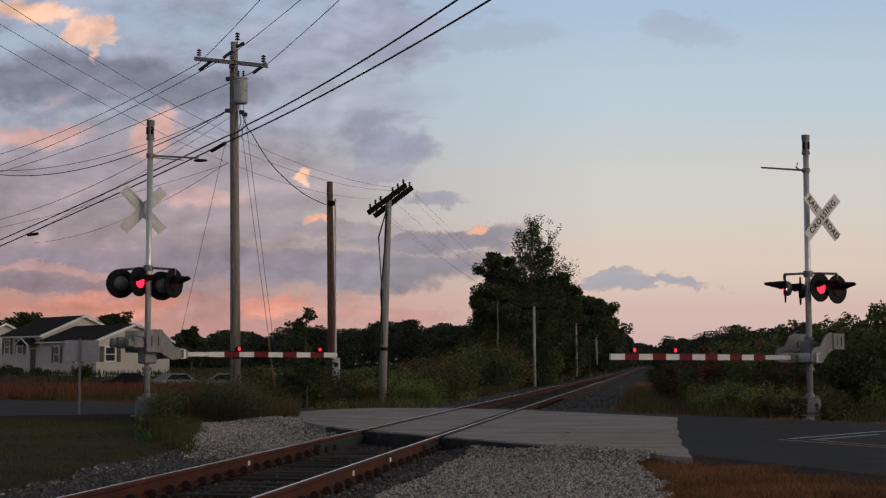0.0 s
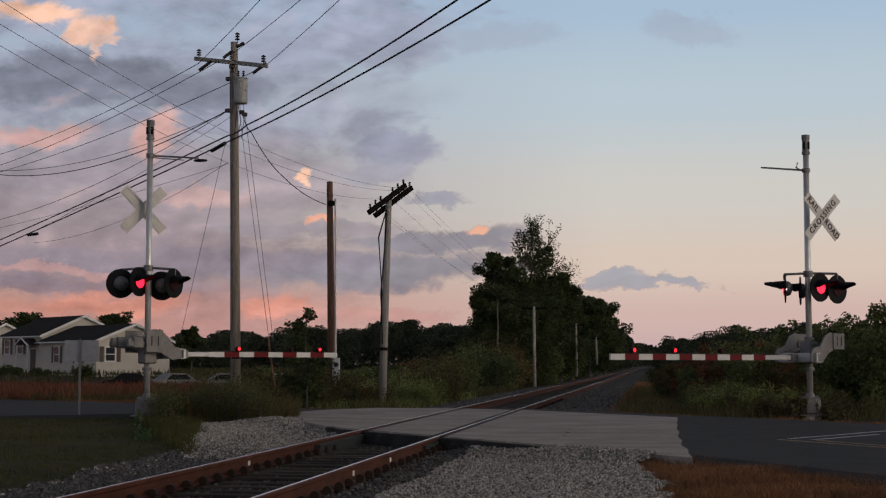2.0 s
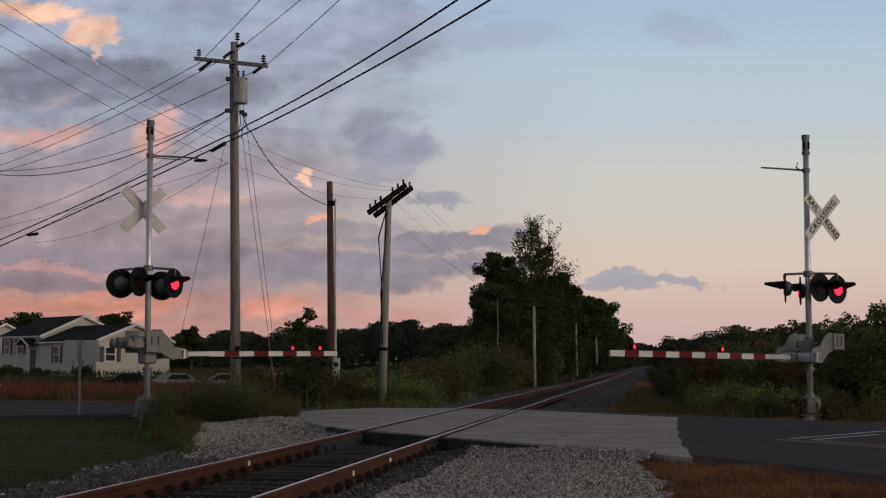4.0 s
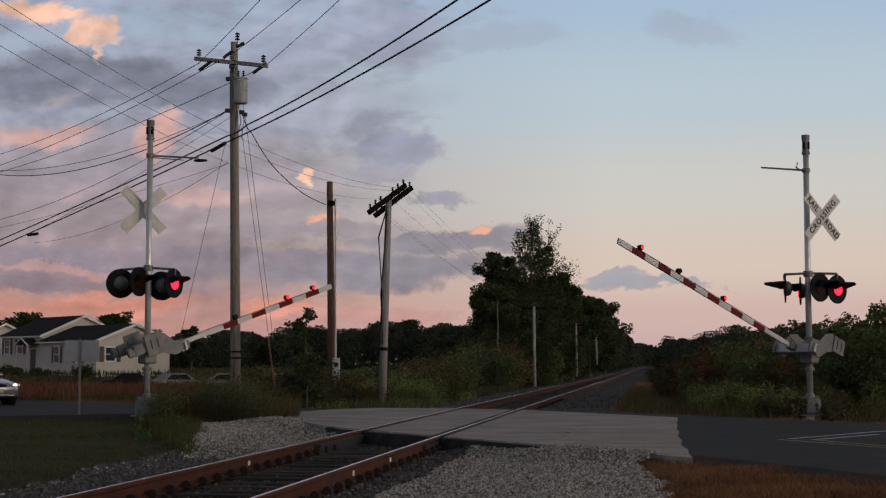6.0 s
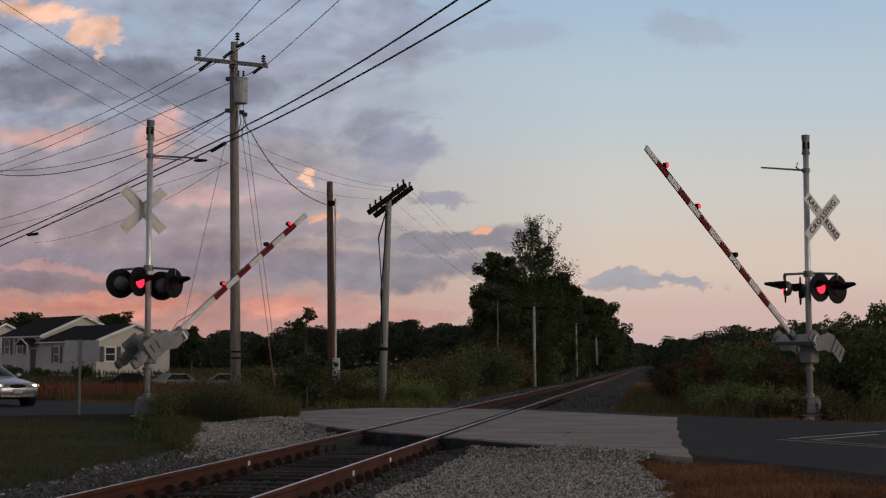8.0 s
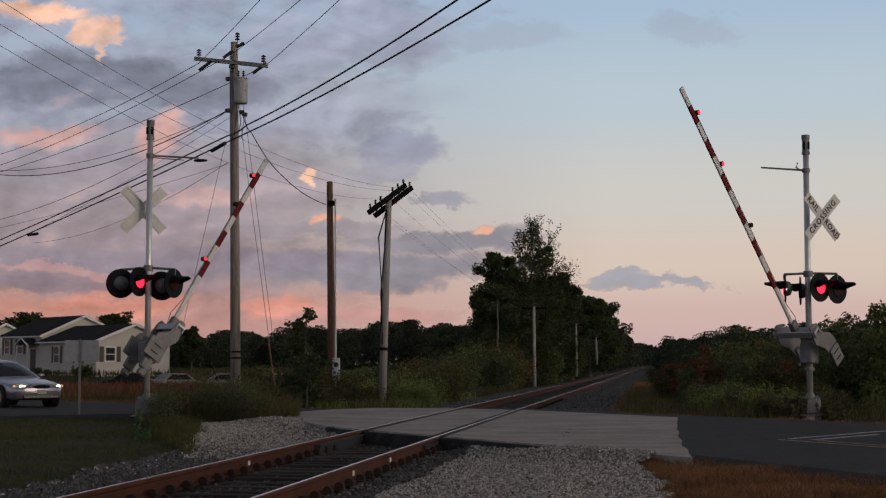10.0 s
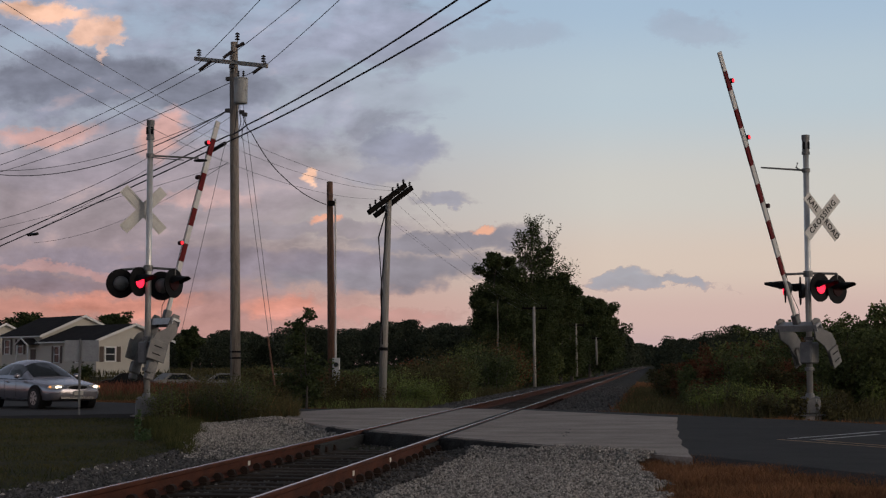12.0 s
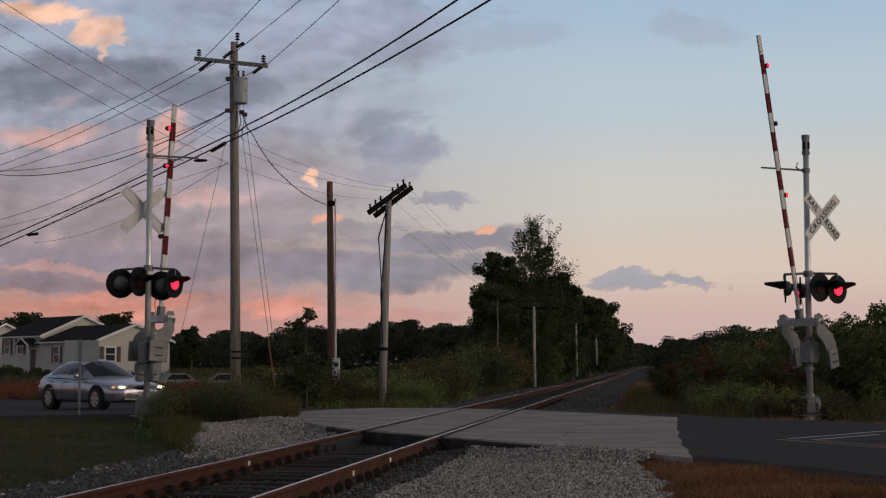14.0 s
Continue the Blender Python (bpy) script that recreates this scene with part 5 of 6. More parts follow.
def build_wires():
    thin, fat = 0.010, 0.023
    P = sight
    # primaries, from the road side over the pole to the far left
    for pu, pv, ru, rv, lu, lv in ((352, 112, 462, -2, -12, 277), (416, 92, 534, -2, -12, 297), (468, 118, 604, -3, -12, 308)):
        wire([P(ru, rv, 37), P(pu, pv, 44.8)], 0.02, thin, M["wire"], "thin bare power wire above the road")
        wire([P(pu, pv, 44.8), P(lu, lv, 66)], 0.25, thin + 0.002, M["wire_grey"], "thin bare power wire above the road")
    # heavy telephone cables
    for pts in ([P(815, -4, 30), P(436, 222, 44), P(404, 240, 45), P(-12, 430, 62)], [P(874, -4, 30), P(412, 247, 44.8), P(-12, 441, 62)]):
        wire([pts[0], pts[1]], 0.12, fat, M["wire"], "heavy black telephone cable")
        wire(pts[1:], 0.05, fat, M["wire"], "heavy black telephone cable")
    bm = bmesh.new()
    a, b = P(375, 267, 46), P(398, 254, 45)
    rod(bm, a, b, 0.06, 0.06, 8)
    tagged(part("splice_case", bm, M["black"]), "black splice case on the telephone cable", "cable", "overhead wires")
    bm = bmesh.new()
    rod(bm, P(50, 416, 59.5), P(66, 414, 58.5), 0.06, 0.06, 8)
    tagged(part("splice_case", bm, M["black"]), "black splice case on the telephone cable", "cable", "overhead wires")
    # secondary and service lines leaving the pole to the left
    for pu, pv, lu, lv, sag, r in ((402, 196, -12, 308, 0.7, 0.016), (402, 198, -12, 302, 0.5, 0.010), (404, 196, -12, 392, 0.4, 0.010), (404, 287, 60, 430, 0.5, 0.007),
                                   (404, 290, -12, 406, 0.1, 0.007), (400, 248, 320, 592, 0.0, 0.007), (425, 196, -12, 442, 0.25, 0.007)):
        wire([P(pu, pv, 44.8), P(lu, lv, 62 if lu < 100 else 47)], sag, r, M["wire"] if r > 0.009 else M["wire_grey"], "thin service wire leaving the utility pole")
    for u0, v0, u1, v1 in ((421, 180, 476, 600), (434, 205, 484, 605)):
        wire([P(u0, v0, 44.9), P(u1, v1, 43.6)], 0.02, 0.008, M["wire_grey"], "steel guy wire of the utility pole", "guy_wire")
    bm = bmesh.new()
    rod(bm, P(474, 596, 43.6), P(486, 682, 43.2), 0.026, 0.028, 8)
    tagged(part("guy_guard", bm, M["pole_brown"]), "yellowed guard on a guy wire", "guy guard")
    wire([P(428, 198, 44.8), P(445, 235, 45.2), P(500, 312, 47.3), P(577, 362, 49.8)], 0.12, 0.014, M["wire"], "black service cable sagging to the stub pole")
    # line wires along the track
    for tu, tv, lu, lv in ((724, 334, -10, -6), (716, 338, -12, 36), (690, 352, -12, 74)):
        wire([P(tu, tv, 47), P(lu, lv, 20)], 0.6, 0.004, M["wire_grey"], "thin old line wire along the railway")
    for tu, tv, fu, fv in ((724, 334, 962, 541), (716, 340, 955, 541), (690, 350, 938, 542), (664, 372, 928, 543), (684, 380, 946, 560)):
        wire([P(tu, tv, 47), P(fu, fv, 105)], 0.3, 0.0035, M["wire_grey"], "thin old line wire along the railway")


def gable_house(name, corner, e1, width, length, wall_h, rise, z0, label, windows_front, windows_gable, door=None, n_over=0.35):
    """Walls, roof, windows; e1 runs along the gable end, the ridge runs at right angles away from it."""
    ang = math.atan2(e1[1], e1[0])
    h = empty(name, pose(corner[0], corner[1], z0, 0, 0, math.degrees(ang)), label, "house", "houses")
    bm = bmesh.new()
    outline = [(0, -0.4), (width, -0.4), (width, wall_h), (width / 2, wall_h + rise), (0, wall_h)]
    plate_xz(bm, outline, 0, length)
    bmesh.ops.recalc_face_normals(bm, faces=bm.faces)
    part("wall", bm, M["siding"], h, "cream clapboard walls")
    k = int(wall_h / 0.2)
    bm = bmesh.new()
    for i in range(k):
        z = 0.1 + i * 0.2
        box(bm, (width / 2, -0.008, z), (width, 0.012, 0.015))
        box(bm, (-0.008, length / 2, z), (0.012, length, 0.015))
    part("clapboard", bm, M["siding"], h)
    for sgn in (0, 1):
        bm = bmesh.new()
        x0, x1 = (-n_over, width / 2) if sgn == 0 else (width + n_over, width / 2)
        zz = wall_h - n_over * rise / (width / 2)
        pts = [(x0, zz), (x1, wall_h + rise), (x1, wall_h + rise + 0.12), (x0, zz + 0.12)]
        plate_xz(bm, pts, -n_over, length + n_over)
        bmesh.ops.recalc_face_normals(bm, faces=bm.faces)
        r = part("roof", bm, M["roofing"], h, "dark asphalt shingle roof slope")
        bm = bmesh.new()
        pts = [(x0, zz - 0.08), (x1, wall_h + rise - 0.08), (x1, wall_h + rise + 0.15), (x0, zz + 0.15)]
        plate_xz(bm, pts, -n_over - 0.05, -n_over - 0.005)
        bmesh.ops.recalc_face_normals(bm, faces=bm.faces)
        part("bargeboard", bm, M["trim"], r, "white bargeboard")
    bm = bmesh.new()
    box(bm, (-n_over - 0.02, length / 2, wall_h - n_over * rise / (width / 2) + 0.04), (0.10, length + 2 * n_over, 0.12))
    part("gutter", bm, M["trim"], h, "white gutter")
    def win(cx, cz, w, hh, gable, shutters=True):
        m = pose(cx, -0.03, cz) if gable else pose(-0.03, cx, cz, 0, 0, -90)
        bm = bmesh.new()
        for dx, dz, sx, sz in ((0, hh / 2, w + 0.16, 0.1), (0, -hh / 2, w + 0.16, 0.1), (-w / 2, 0, 0.1, hh), (w / 2, 0, 0.1, hh), (0, 0, w, 0.06)):
            box(bm, (dx, -0.02, dz), (sx, 0.08, sz))
        fr = part("window", bm, M["trim"], h, "white-framed sash window")
        fr.matrix_basis = m
        bm = bmesh.new()
        box(bm, (0, 0, 0), (w, 0.03, hh))
        part("pane", bm, M["window"], fr, "dark window pane")
        if shutters:
            for sx in (-1, 1):
                bm = bmesh.new()
                box(bm, (sx * (w / 2 + 0.32), -0.01, 0), (0.38, 0.05, hh + 0.1), bevel=0.01)
                for i in range(6):
                    box(bm, (sx * (w / 2 + 0.32), -0.04, -hh / 2 + hh * (i + 0.5) / 6), (0.32, 0.02, 0.05))
                part("shutter", bm, M["shutter"], fr, "brown louvred shutter")
    for wdw in windows_front:
        win(*wdw, False)
    for wdw in windows_gable:
        win(*wdw, True)
    if door:
        y, w, hh = door
        bm = bmesh.new()
        box(bm, (-0.04, y, hh / 2), (0.06, w, hh), bevel=0.01)
        part("door", bm, M["shutter"], h, "dark front door")
        bm = bmesh.new()
        x0 = -1.2
        pts = [(y - 1.3, 2.5), (y, 3.1), (y + 1.3, 2.5)]
        a = [bm.verts.new((x0, p, q)) for p, q in pts]
        b = [bm.verts.new((0, p, q)) for p, q in pts]
        for i in range(2):
            bm.faces.new((a[i], a[i + 1], b[i + 1], b[i]))
        bm.faces.new(a)
        bmesh.ops.recalc_face_normals(bm, faces=bm.faces)
        pr = part("porch_roof", bm, M["roofing"], h, "small gabled porch roof")
        bm = bmesh.new()
        for i in range(2):
            p, q = Vector((x0 - 0.03, *pts[i])), Vector((x0 - 0.03, *pts[i + 1]))
            rod(bm, p, q, 0.07, 0.07, 6)
        part("porch_trim", bm, M["trim"], pr, "white porch trim")
        for yy in (y - 1.15, y + 1.15):
            bm = bmesh.new()
            box(bm, (x0 + 0.1, yy, 1.25), (0.1, 0.1, 2.5))
            part("porch_post", bm, M["trim"], h)
    return h


def far_car(at, heading, material, label):
    c = empty("parked_car", pose(*at, 0, 0, heading), label, "car", "parked cars")
    bm = bmesh.new()
    plate_xz(bm, [(-2.2, 0.3), (2.2, 0.3), (2.25, 0.7), (1.3, 0.9), (-1.7, 0.95), (-2.2, 0.85)], -0.85, 0.85)
    bmesh.ops.recalc_face_normals(bm, faces=bm.faces)
    bmesh.ops.bevel(bm, geom=bm.edges[:], offset=0.08, segments=2, affect="EDGES")
    part("body", bm, material, c, smooth=False)
    bm = bmesh.new()
    plate_xz(bm, [(-1.5, 0.9), (1.2, 0.88), (0.5, 1.36), (-0.8, 1.4)], -0.72, 0.72)
    bmesh.ops.recalc_face_normals(bm, faces=bm.faces)
    bmesh.ops.bevel(bm, geom=bm.edges[:], offset=0.07, segments=2, affect="EDGES")
    cab = part("cabin", bm, material, c)
    for y in (-0.73, 0.73):
        bm = bmesh.new()
        plate_xz(bm, [(-1.2, 0.95), (0.85, 0.94), (0.4, 1.28), (-0.75, 1.3)], y - 0.01, y + 0.01)
        bmesh.ops.recalc_face_normals(bm, faces=bm.faces)
        part("side_window", bm, M["car_glass"], cab)
    for x in (-1.4, 1.4):
        for y in (-0.8, 0.8):
            bm = bmesh.new()
            rod(bm, (x, y - 0.1, 0.31), (x, y + 0.1, 0.31), 0.31, 0.31, 16)
            part("wheel", bm, M["rubber"], c)


def build_house():
    e1 = (0.766, 0.643)
    c = sight(170, 661, 128)
    z0 = c.z
    gable_house("house", (c.x, c.y), e1, 6.95, 10.5, 2.75, 1.35, z0, "cream clapboard house wing with dark roof behind a red field",
                [(3.2, 1.6, 1.0, 1.4), (7.3, 1.6, 1.0, 1.4)], [(1.25, 1.6, 0.95, 1.2)])
    c2 = sight(73, 660, 137)
    gable_house("house", (c2.x, c2.y), e1, 8.1, 8.5, 3.35, 1.75, z0, "taller cream clapboard house with porch behind a red field",
                [(4.4, 2.35, 1.1, 1.3), (7.2, 2.35, 1.1, 1.3)], [], (1.7, 1.0, 2.1))
    c3 = sight(-45, 660, 150)
    gable_house("house", (c3.x, c3.y), e1, 6.0, 9.0, 3.3, 1.4, z0, "pale neighbouring house partly seen beyond the field", [], [])
    far_car(stand(236, 108), 15, M["black"], "dark parked car beside the house")
    far_car(stand(314, 109), 40, M["post_steel"], "grey parked car behind tall weeds")
    far_car(stand(407, 107), 10, M["post_steel"], "grey parked car behind tall weeds")
    far_car(stand(497, 110), 20, M["trim"], "white parked car behind tall weeds")
    # road sign seen from behind
    b = sight(139.5, 738, 33.1)
    s = empty("road_sign", Matrix.Translation(b), "blank metal back of a rectangular road sign on a post", "road sign")
    bm = bmesh.new()
    box(bm, (0, 0, 0.80), (0.045, 0.03, 1.75), bevel=0.004)
    part("post", bm, M["post_steel"], s, "thin steel sign post")
    bm = bmesh.new()
    box(bm, (0.03, 0.03, 1.42), (0.74, 0.006, 0.46), pose(0, 0, 0, 0, 0, 0))
    part("sign_plate", bm, M["sign_back"], s, "bare aluminium sign plate")
    for z in (1.3, 1.54):
        bm = bmesh.new()
        rod(bm, (0, -0.02, z), (0, -0.03, z), 0.012, 0.012, 8)
        part("bolt", bm, M["casting"], s)


build_poles()
build_wires()
build_house()


# ---- vegetation ----
def leaf_cloud(name, centers, size, material, parent=None, seed=1, droop=0.35, kind="", label="", category="", long=1.6):
    """Folded leaves, one at each centre (N x 3 array)."""
    rng = np.random.default_rng(seed)
    c = np.asarray(centers, dtype=float)
    n = len(c)
    a = rng.normal(size=(n, 3))
    a[:, 2] = a[:, 2] * 0.5 - droop
    a /= np.linalg.norm(a, axis=1)[:, None]
    b = np.cross(a, rng.normal(size=(n, 3)))
    b /= np.linalg.norm(b, axis=1)[:, None] + 1e-9
    nn = np.cross(a, b)
    s = (size * rng.uniform(0.6, 1.3, n))[:, None]
    v = np.stack([c - a * s * long / 2, c + b * s * 0.5 + nn * s * 0.12, c + a * s * long / 2, c - b * s * 0.5 + nn * s * 0.12], 1).reshape(-1, 3)
    idx = np.arange(n) * 4
    f = np.concatenate([np.stack([idx, idx + 1, idx + 2], 1), np.stack([idx, idx + 2, idx + 3], 1)])
    ob = tri_mesh(name, v, f, material, parent)
    if label:
        tagged(ob, label, category)
    if kind:
        tagged(ob, kind=kind)
    return ob


def blades(name, pts, height, width, material, seed, label, lean=0.35, category="grass"):
    rng = np.random.default_rng(seed)
    p = np.asarray(pts, dtype=float)
    n = len(p)
    patch = np.array([0.75 + 1.1 * wob(a[0], a[1], 0.9, seed) for a in p])
    h = (height * rng.uniform(0.45, 1.25, n) * np.clip(patch, 0.3, 1.4))[:, None]
    az = rng.uniform(0, 2 * math.pi, n)
    side_v = np.stack([np.cos(az), np.sin(az), 0 * az], 1) * width / 2
    tip = rng.normal(size=(n, 3)) * lean
    tip[:, 2] = 1
    mid = p + tip * h * 0.5 * np.array([0.5, 0.5, 1])
    v = np.stack([p - side_v, p + side_v, mid + side_v * 0.7, mid - side_v * 0.7, p + tip * h], 1).reshape(-1, 3)
    i = np.arange(n) * 5
    f = np.concatenate([np.stack([i, i + 1, i + 2], 1), np.stack([i, i + 2, i + 3], 1), np.stack([i + 3, i + 2, i + 4], 1)])
    ob = tri_mesh(name, v, f, material)
    return tagged(ob, label, category, kind="stuff")


def tree(base, height, spread, seed, material, leaf, count, label, sparse_top=0.0, trunk_r=0.16, bark="bark", crown_low=0.25, name="tree", category="tree"):
    rnd = random.Random(seed)
    rng = np.random.default_rng(seed)
    t = empty(name, Matrix.Translation(base), label, category)
    bm = bmesh.new()
    top = Vector((rnd.uniform(-0.3, 0.3), rnd.uniform(-0.3, 0.3), height * 0.93))
    pts = [Vector((0, 0, -0.2)).lerp(top, i / 6) + Vector((rnd.uniform(-1, 1), rnd.uniform(-1, 1), 0)) * 0.02 * height * (0.3 if i == 0 else 1) for i in range(7)]
    for i in range(6):
        rod(bm, pts[i], pts[i + 1], trunk_r * (1 - i / 6.6), trunk_r * (1 - (i + 1) / 6.6), 8, caps=i == 0)
    ends, wts = [], []
    nl = int(14 + height * (2.6 if sparse_top else 1.6))
    for i in range(nl):
        k = crown_low + (0.97 - crown_low) * (i + rnd.random()) / nl
        seg = min(5, int(k * 6))
        p = pts[seg].lerp(pts[seg + 1], k * 6 - seg)
        prof = math.sin(min(1, (1 - k) / (1 - crown_low) * 1.15 + 0.12) * math.pi * 0.62) ** 0.8
        if sparse_top:
            prof = max(prof, 0.62 * smooth01(1.06 - k, 0.0, 0.16))
        r = spread * prof * rnd.uniform(0.55, 1.1)
        az = rnd.uniform(0, 6.283)
        up = smooth01(k, 0.55, 0.8) * sparse_top
        e = p + Vector((math.cos(az) * r * (1 - 0.35 * up), math.sin(az) * r * (1 - 0.35 * up), r * rnd.uniform(0.15, 0.75) + up * rnd.uniform(0.3, 1.5)))
        mid = p.lerp(e, 0.5) + Vector((0, 0, -0.05 * r))
        rod(bm, p, mid, trunk_r * 0.35 * (1 - k * 0.7), trunk_r * 0.22 * (1 - k * 0.7), 5, caps=False)
        rod(bm, mid, e, trunk_r * 0.22 * (1 - k * 0.7), trunk_r * 0.06, 5, caps=False)
        for q in ([0.3 + 0.8 * rnd.random() for _ in range(9)] if sparse_top and k > 0.55 else (0.45, 0.7, 0.9, 1.05)):
            ends.append(p.lerp(e, q) + Vector((rnd.uniform(-1, 1), rnd.uniform(-1, 1), rnd.uniform(-0.6, 0.8))) * (0.05 if sparse_top and k > 0.55 else 0.12) * spread)
            wts.append((1 - sparse_top * smooth01(k, 0.5, 0.75)) * rnd.uniform(0.3, 1.3) * (0.5 if sparse_top and k > 0.55 else 1))
    part("trunk", bm, M[bark], t, "branching trunk")
    e = np.array([tuple(v) for v in ends])
    w = np.array(wts)
    pick = rng.choice(len(e), size=count, p=w / w.sum())
    sig = np.where(e[pick, 2] > height * 0.72, 0.085 if sparse_top else 0.15, 0.22)[:, None] * spread
    c = e[pick] + 1.7 * np.tanh(rng.normal(size=(count, 3)) * 0.6) * sig * np.array([1, 1, 0.75])
    c[:, 2] = np.maximum(c[:, 2], 0.05)
    leaf_cloud("crown", c, leaf, material, t, seed)
    return t


def bush(base, height, width, seed, material, leaf, count, label, name="bush", stems=7, spiky=0.0):
    rnd = random.Random(seed)
    rng = np.random.default_rng(seed)
    b = empty(name, Matrix.Translation(base), label, name)
    bm = bmesh.new()
    cs = []
    for i in range(stems):
        az, r = rnd.uniform(0, 6.283), width / 2 * rnd.uniform(0.2, 1.0)
        hh = height * rnd.uniform(0.6, 1.0) * (1 - 0.35 * (r / (width / 2)) ** 2)
        a = Vector((math.cos(az) * r * 0.35, math.sin(az) * r * 0.35, -0.1))
        e = Vector((math.cos(az) * r, math.sin(az) * r, hh))
        m = a.lerp(e, 0.5) + Vector((rnd.uniform(-1, 1), rnd.uniform(-1, 1), 0)) * 0.08 * width
        rod(bm, a, m, 0.018 * height / 2, 0.012 * height / 2, 5, caps=False)
        rod(bm, m, e, 0.012 * height / 2, 0.004, 5, caps=False)
        for k in range(10):
            q = rnd.random() ** 0.6
            p = a.lerp(m, q * 2) if q < 0.5 else m.lerp(e, q * 2 - 1)
            cs.append((*p, 0.5 if q > 0.85 and spiky else 1.0))
    tagged(part("woody_base", bm, M["bark"], b), kind="stuff")
    cs = np.array(cs)
    pick = rng.integers(0, len(cs), count)
    sig = (width * 0.13 * cs[pick, 3])[:, None]
    c = cs[pick, :3] + 1.8 * np.tanh(rng.normal(size=(count, 3)) * 0.58) * sig * np.array([1, 1, 0.8])
    c[:, 2] = np.abs(c[:, 2]) + 0.02
    leaf_cloud("foliage", c, leaf, material, b, seed)
    return b


def tree_to(u, vtop, y, spread, seed, material, leaf, count, label, **kw):
    b = stand(u, y)
    return tree(b, sight(u, vtop, y).z - b.z, spread, seed, material, leaf, count, label, **kw)


def woods(name, top_fn, u0, u1, y0, y1, count, leaf, material, seed, label, clear=True):
    """Far woods: clumps under an uneven outline."""
    rng = np.random.default_rng(seed)
    crowns = []
    u = u0
    while u < u1:
        y = rng.uniform(y0, y1)
        vt = top_fn(u) + rng.uniform(-11, 9) + 5 * math.sin(u * 0.043) + 3 * math.sin(u * 0.11)
        rad = rng.uniform(1.6, 3.6) * y / 280
        if not clear or abs(track_d((u - 784) / 2700 * y, y)) > 3.5 + 1.2 * rad:
            crowns.append((u, vt, y, rad))
        u += rng.uniform(2, 5)
    crowns = np.array(crowns)
    pick = rng.integers(0, len(crowns), count)
    cr = crowns[pick]
    zt = 1.12 + (645 - cr[:, 1]) * cr[:, 2] / 2700
    h = rng.random(count) ** 0.55
    rad = cr[:, 3] * np.sqrt(np.clip(1.12 - h ** 3, 0, 1))
    az = rng.uniform(0, 6.283, count)
    rr = rad * np.sqrt(rng.random(count)) * 1.2
    x = (cr[:, 0] - 784) / 2700 * cr[:, 2] + np.cos(az) * rr
    yy = cr[:, 2] + np.sin(az) * rr
    z = -0.6 + (zt + 0.6) * h
    ob = leaf_cloud(name, np.stack([x, yy, z], 1), leaf, material, None, seed, kind="stuff", long=1.2)
    return tagged(ob, label, "woods")


def track_woods(name, d0, d1, s0, s1, h0, h1, crowns, count, leaf, material, seed, label):
    """A wall of trees along the far track, from s0 to s1 metres along it."""
    rng = np.random.default_rng(seed)
    s = s0 * (s1 / s0) ** rng.random(crowns)
    d = rng.uniform(d0, d1, crowns)
    hgt, rad = rng.uniform(h0, h1, crowns), rng.uniform(1.2, 2.6, crowns)
    d = np.where(np.abs(d) - rad < 3.6, np.sign(d) * (3.8 + rad), d)
    pick = rng.integers(0, crowns, count)
    h = rng.random(count) ** 0.6
    rr = rad[pick] * np.sqrt(np.clip(1.1 - h ** 3, 0, 1)) * np.sqrt(rng.random(count))
    az = rng.uniform(0, 6.283, count)
    ss, dd = s[pick] + np.sin(az) * rr, d[pick] + np.cos(az) * rr
    x, y = O2.x + T2.x * ss + N2.x * dd, O2.y + T2.y * ss + N2.y * dd
    ob = leaf_cloud(name, np.stack([x, y, -0.4 + (hgt[pick] + 0.4) * h], 1), leaf * (1 + ss / 350), material, None, seed, kind="stuff", long=1.2)
    return tagged(ob, label, "woods")


def lerp_table(tab):
    xs, ys = [a for a, _ in tab], [b for _, b in tab]
    return lambda u: float(np.interp(u, xs, ys))


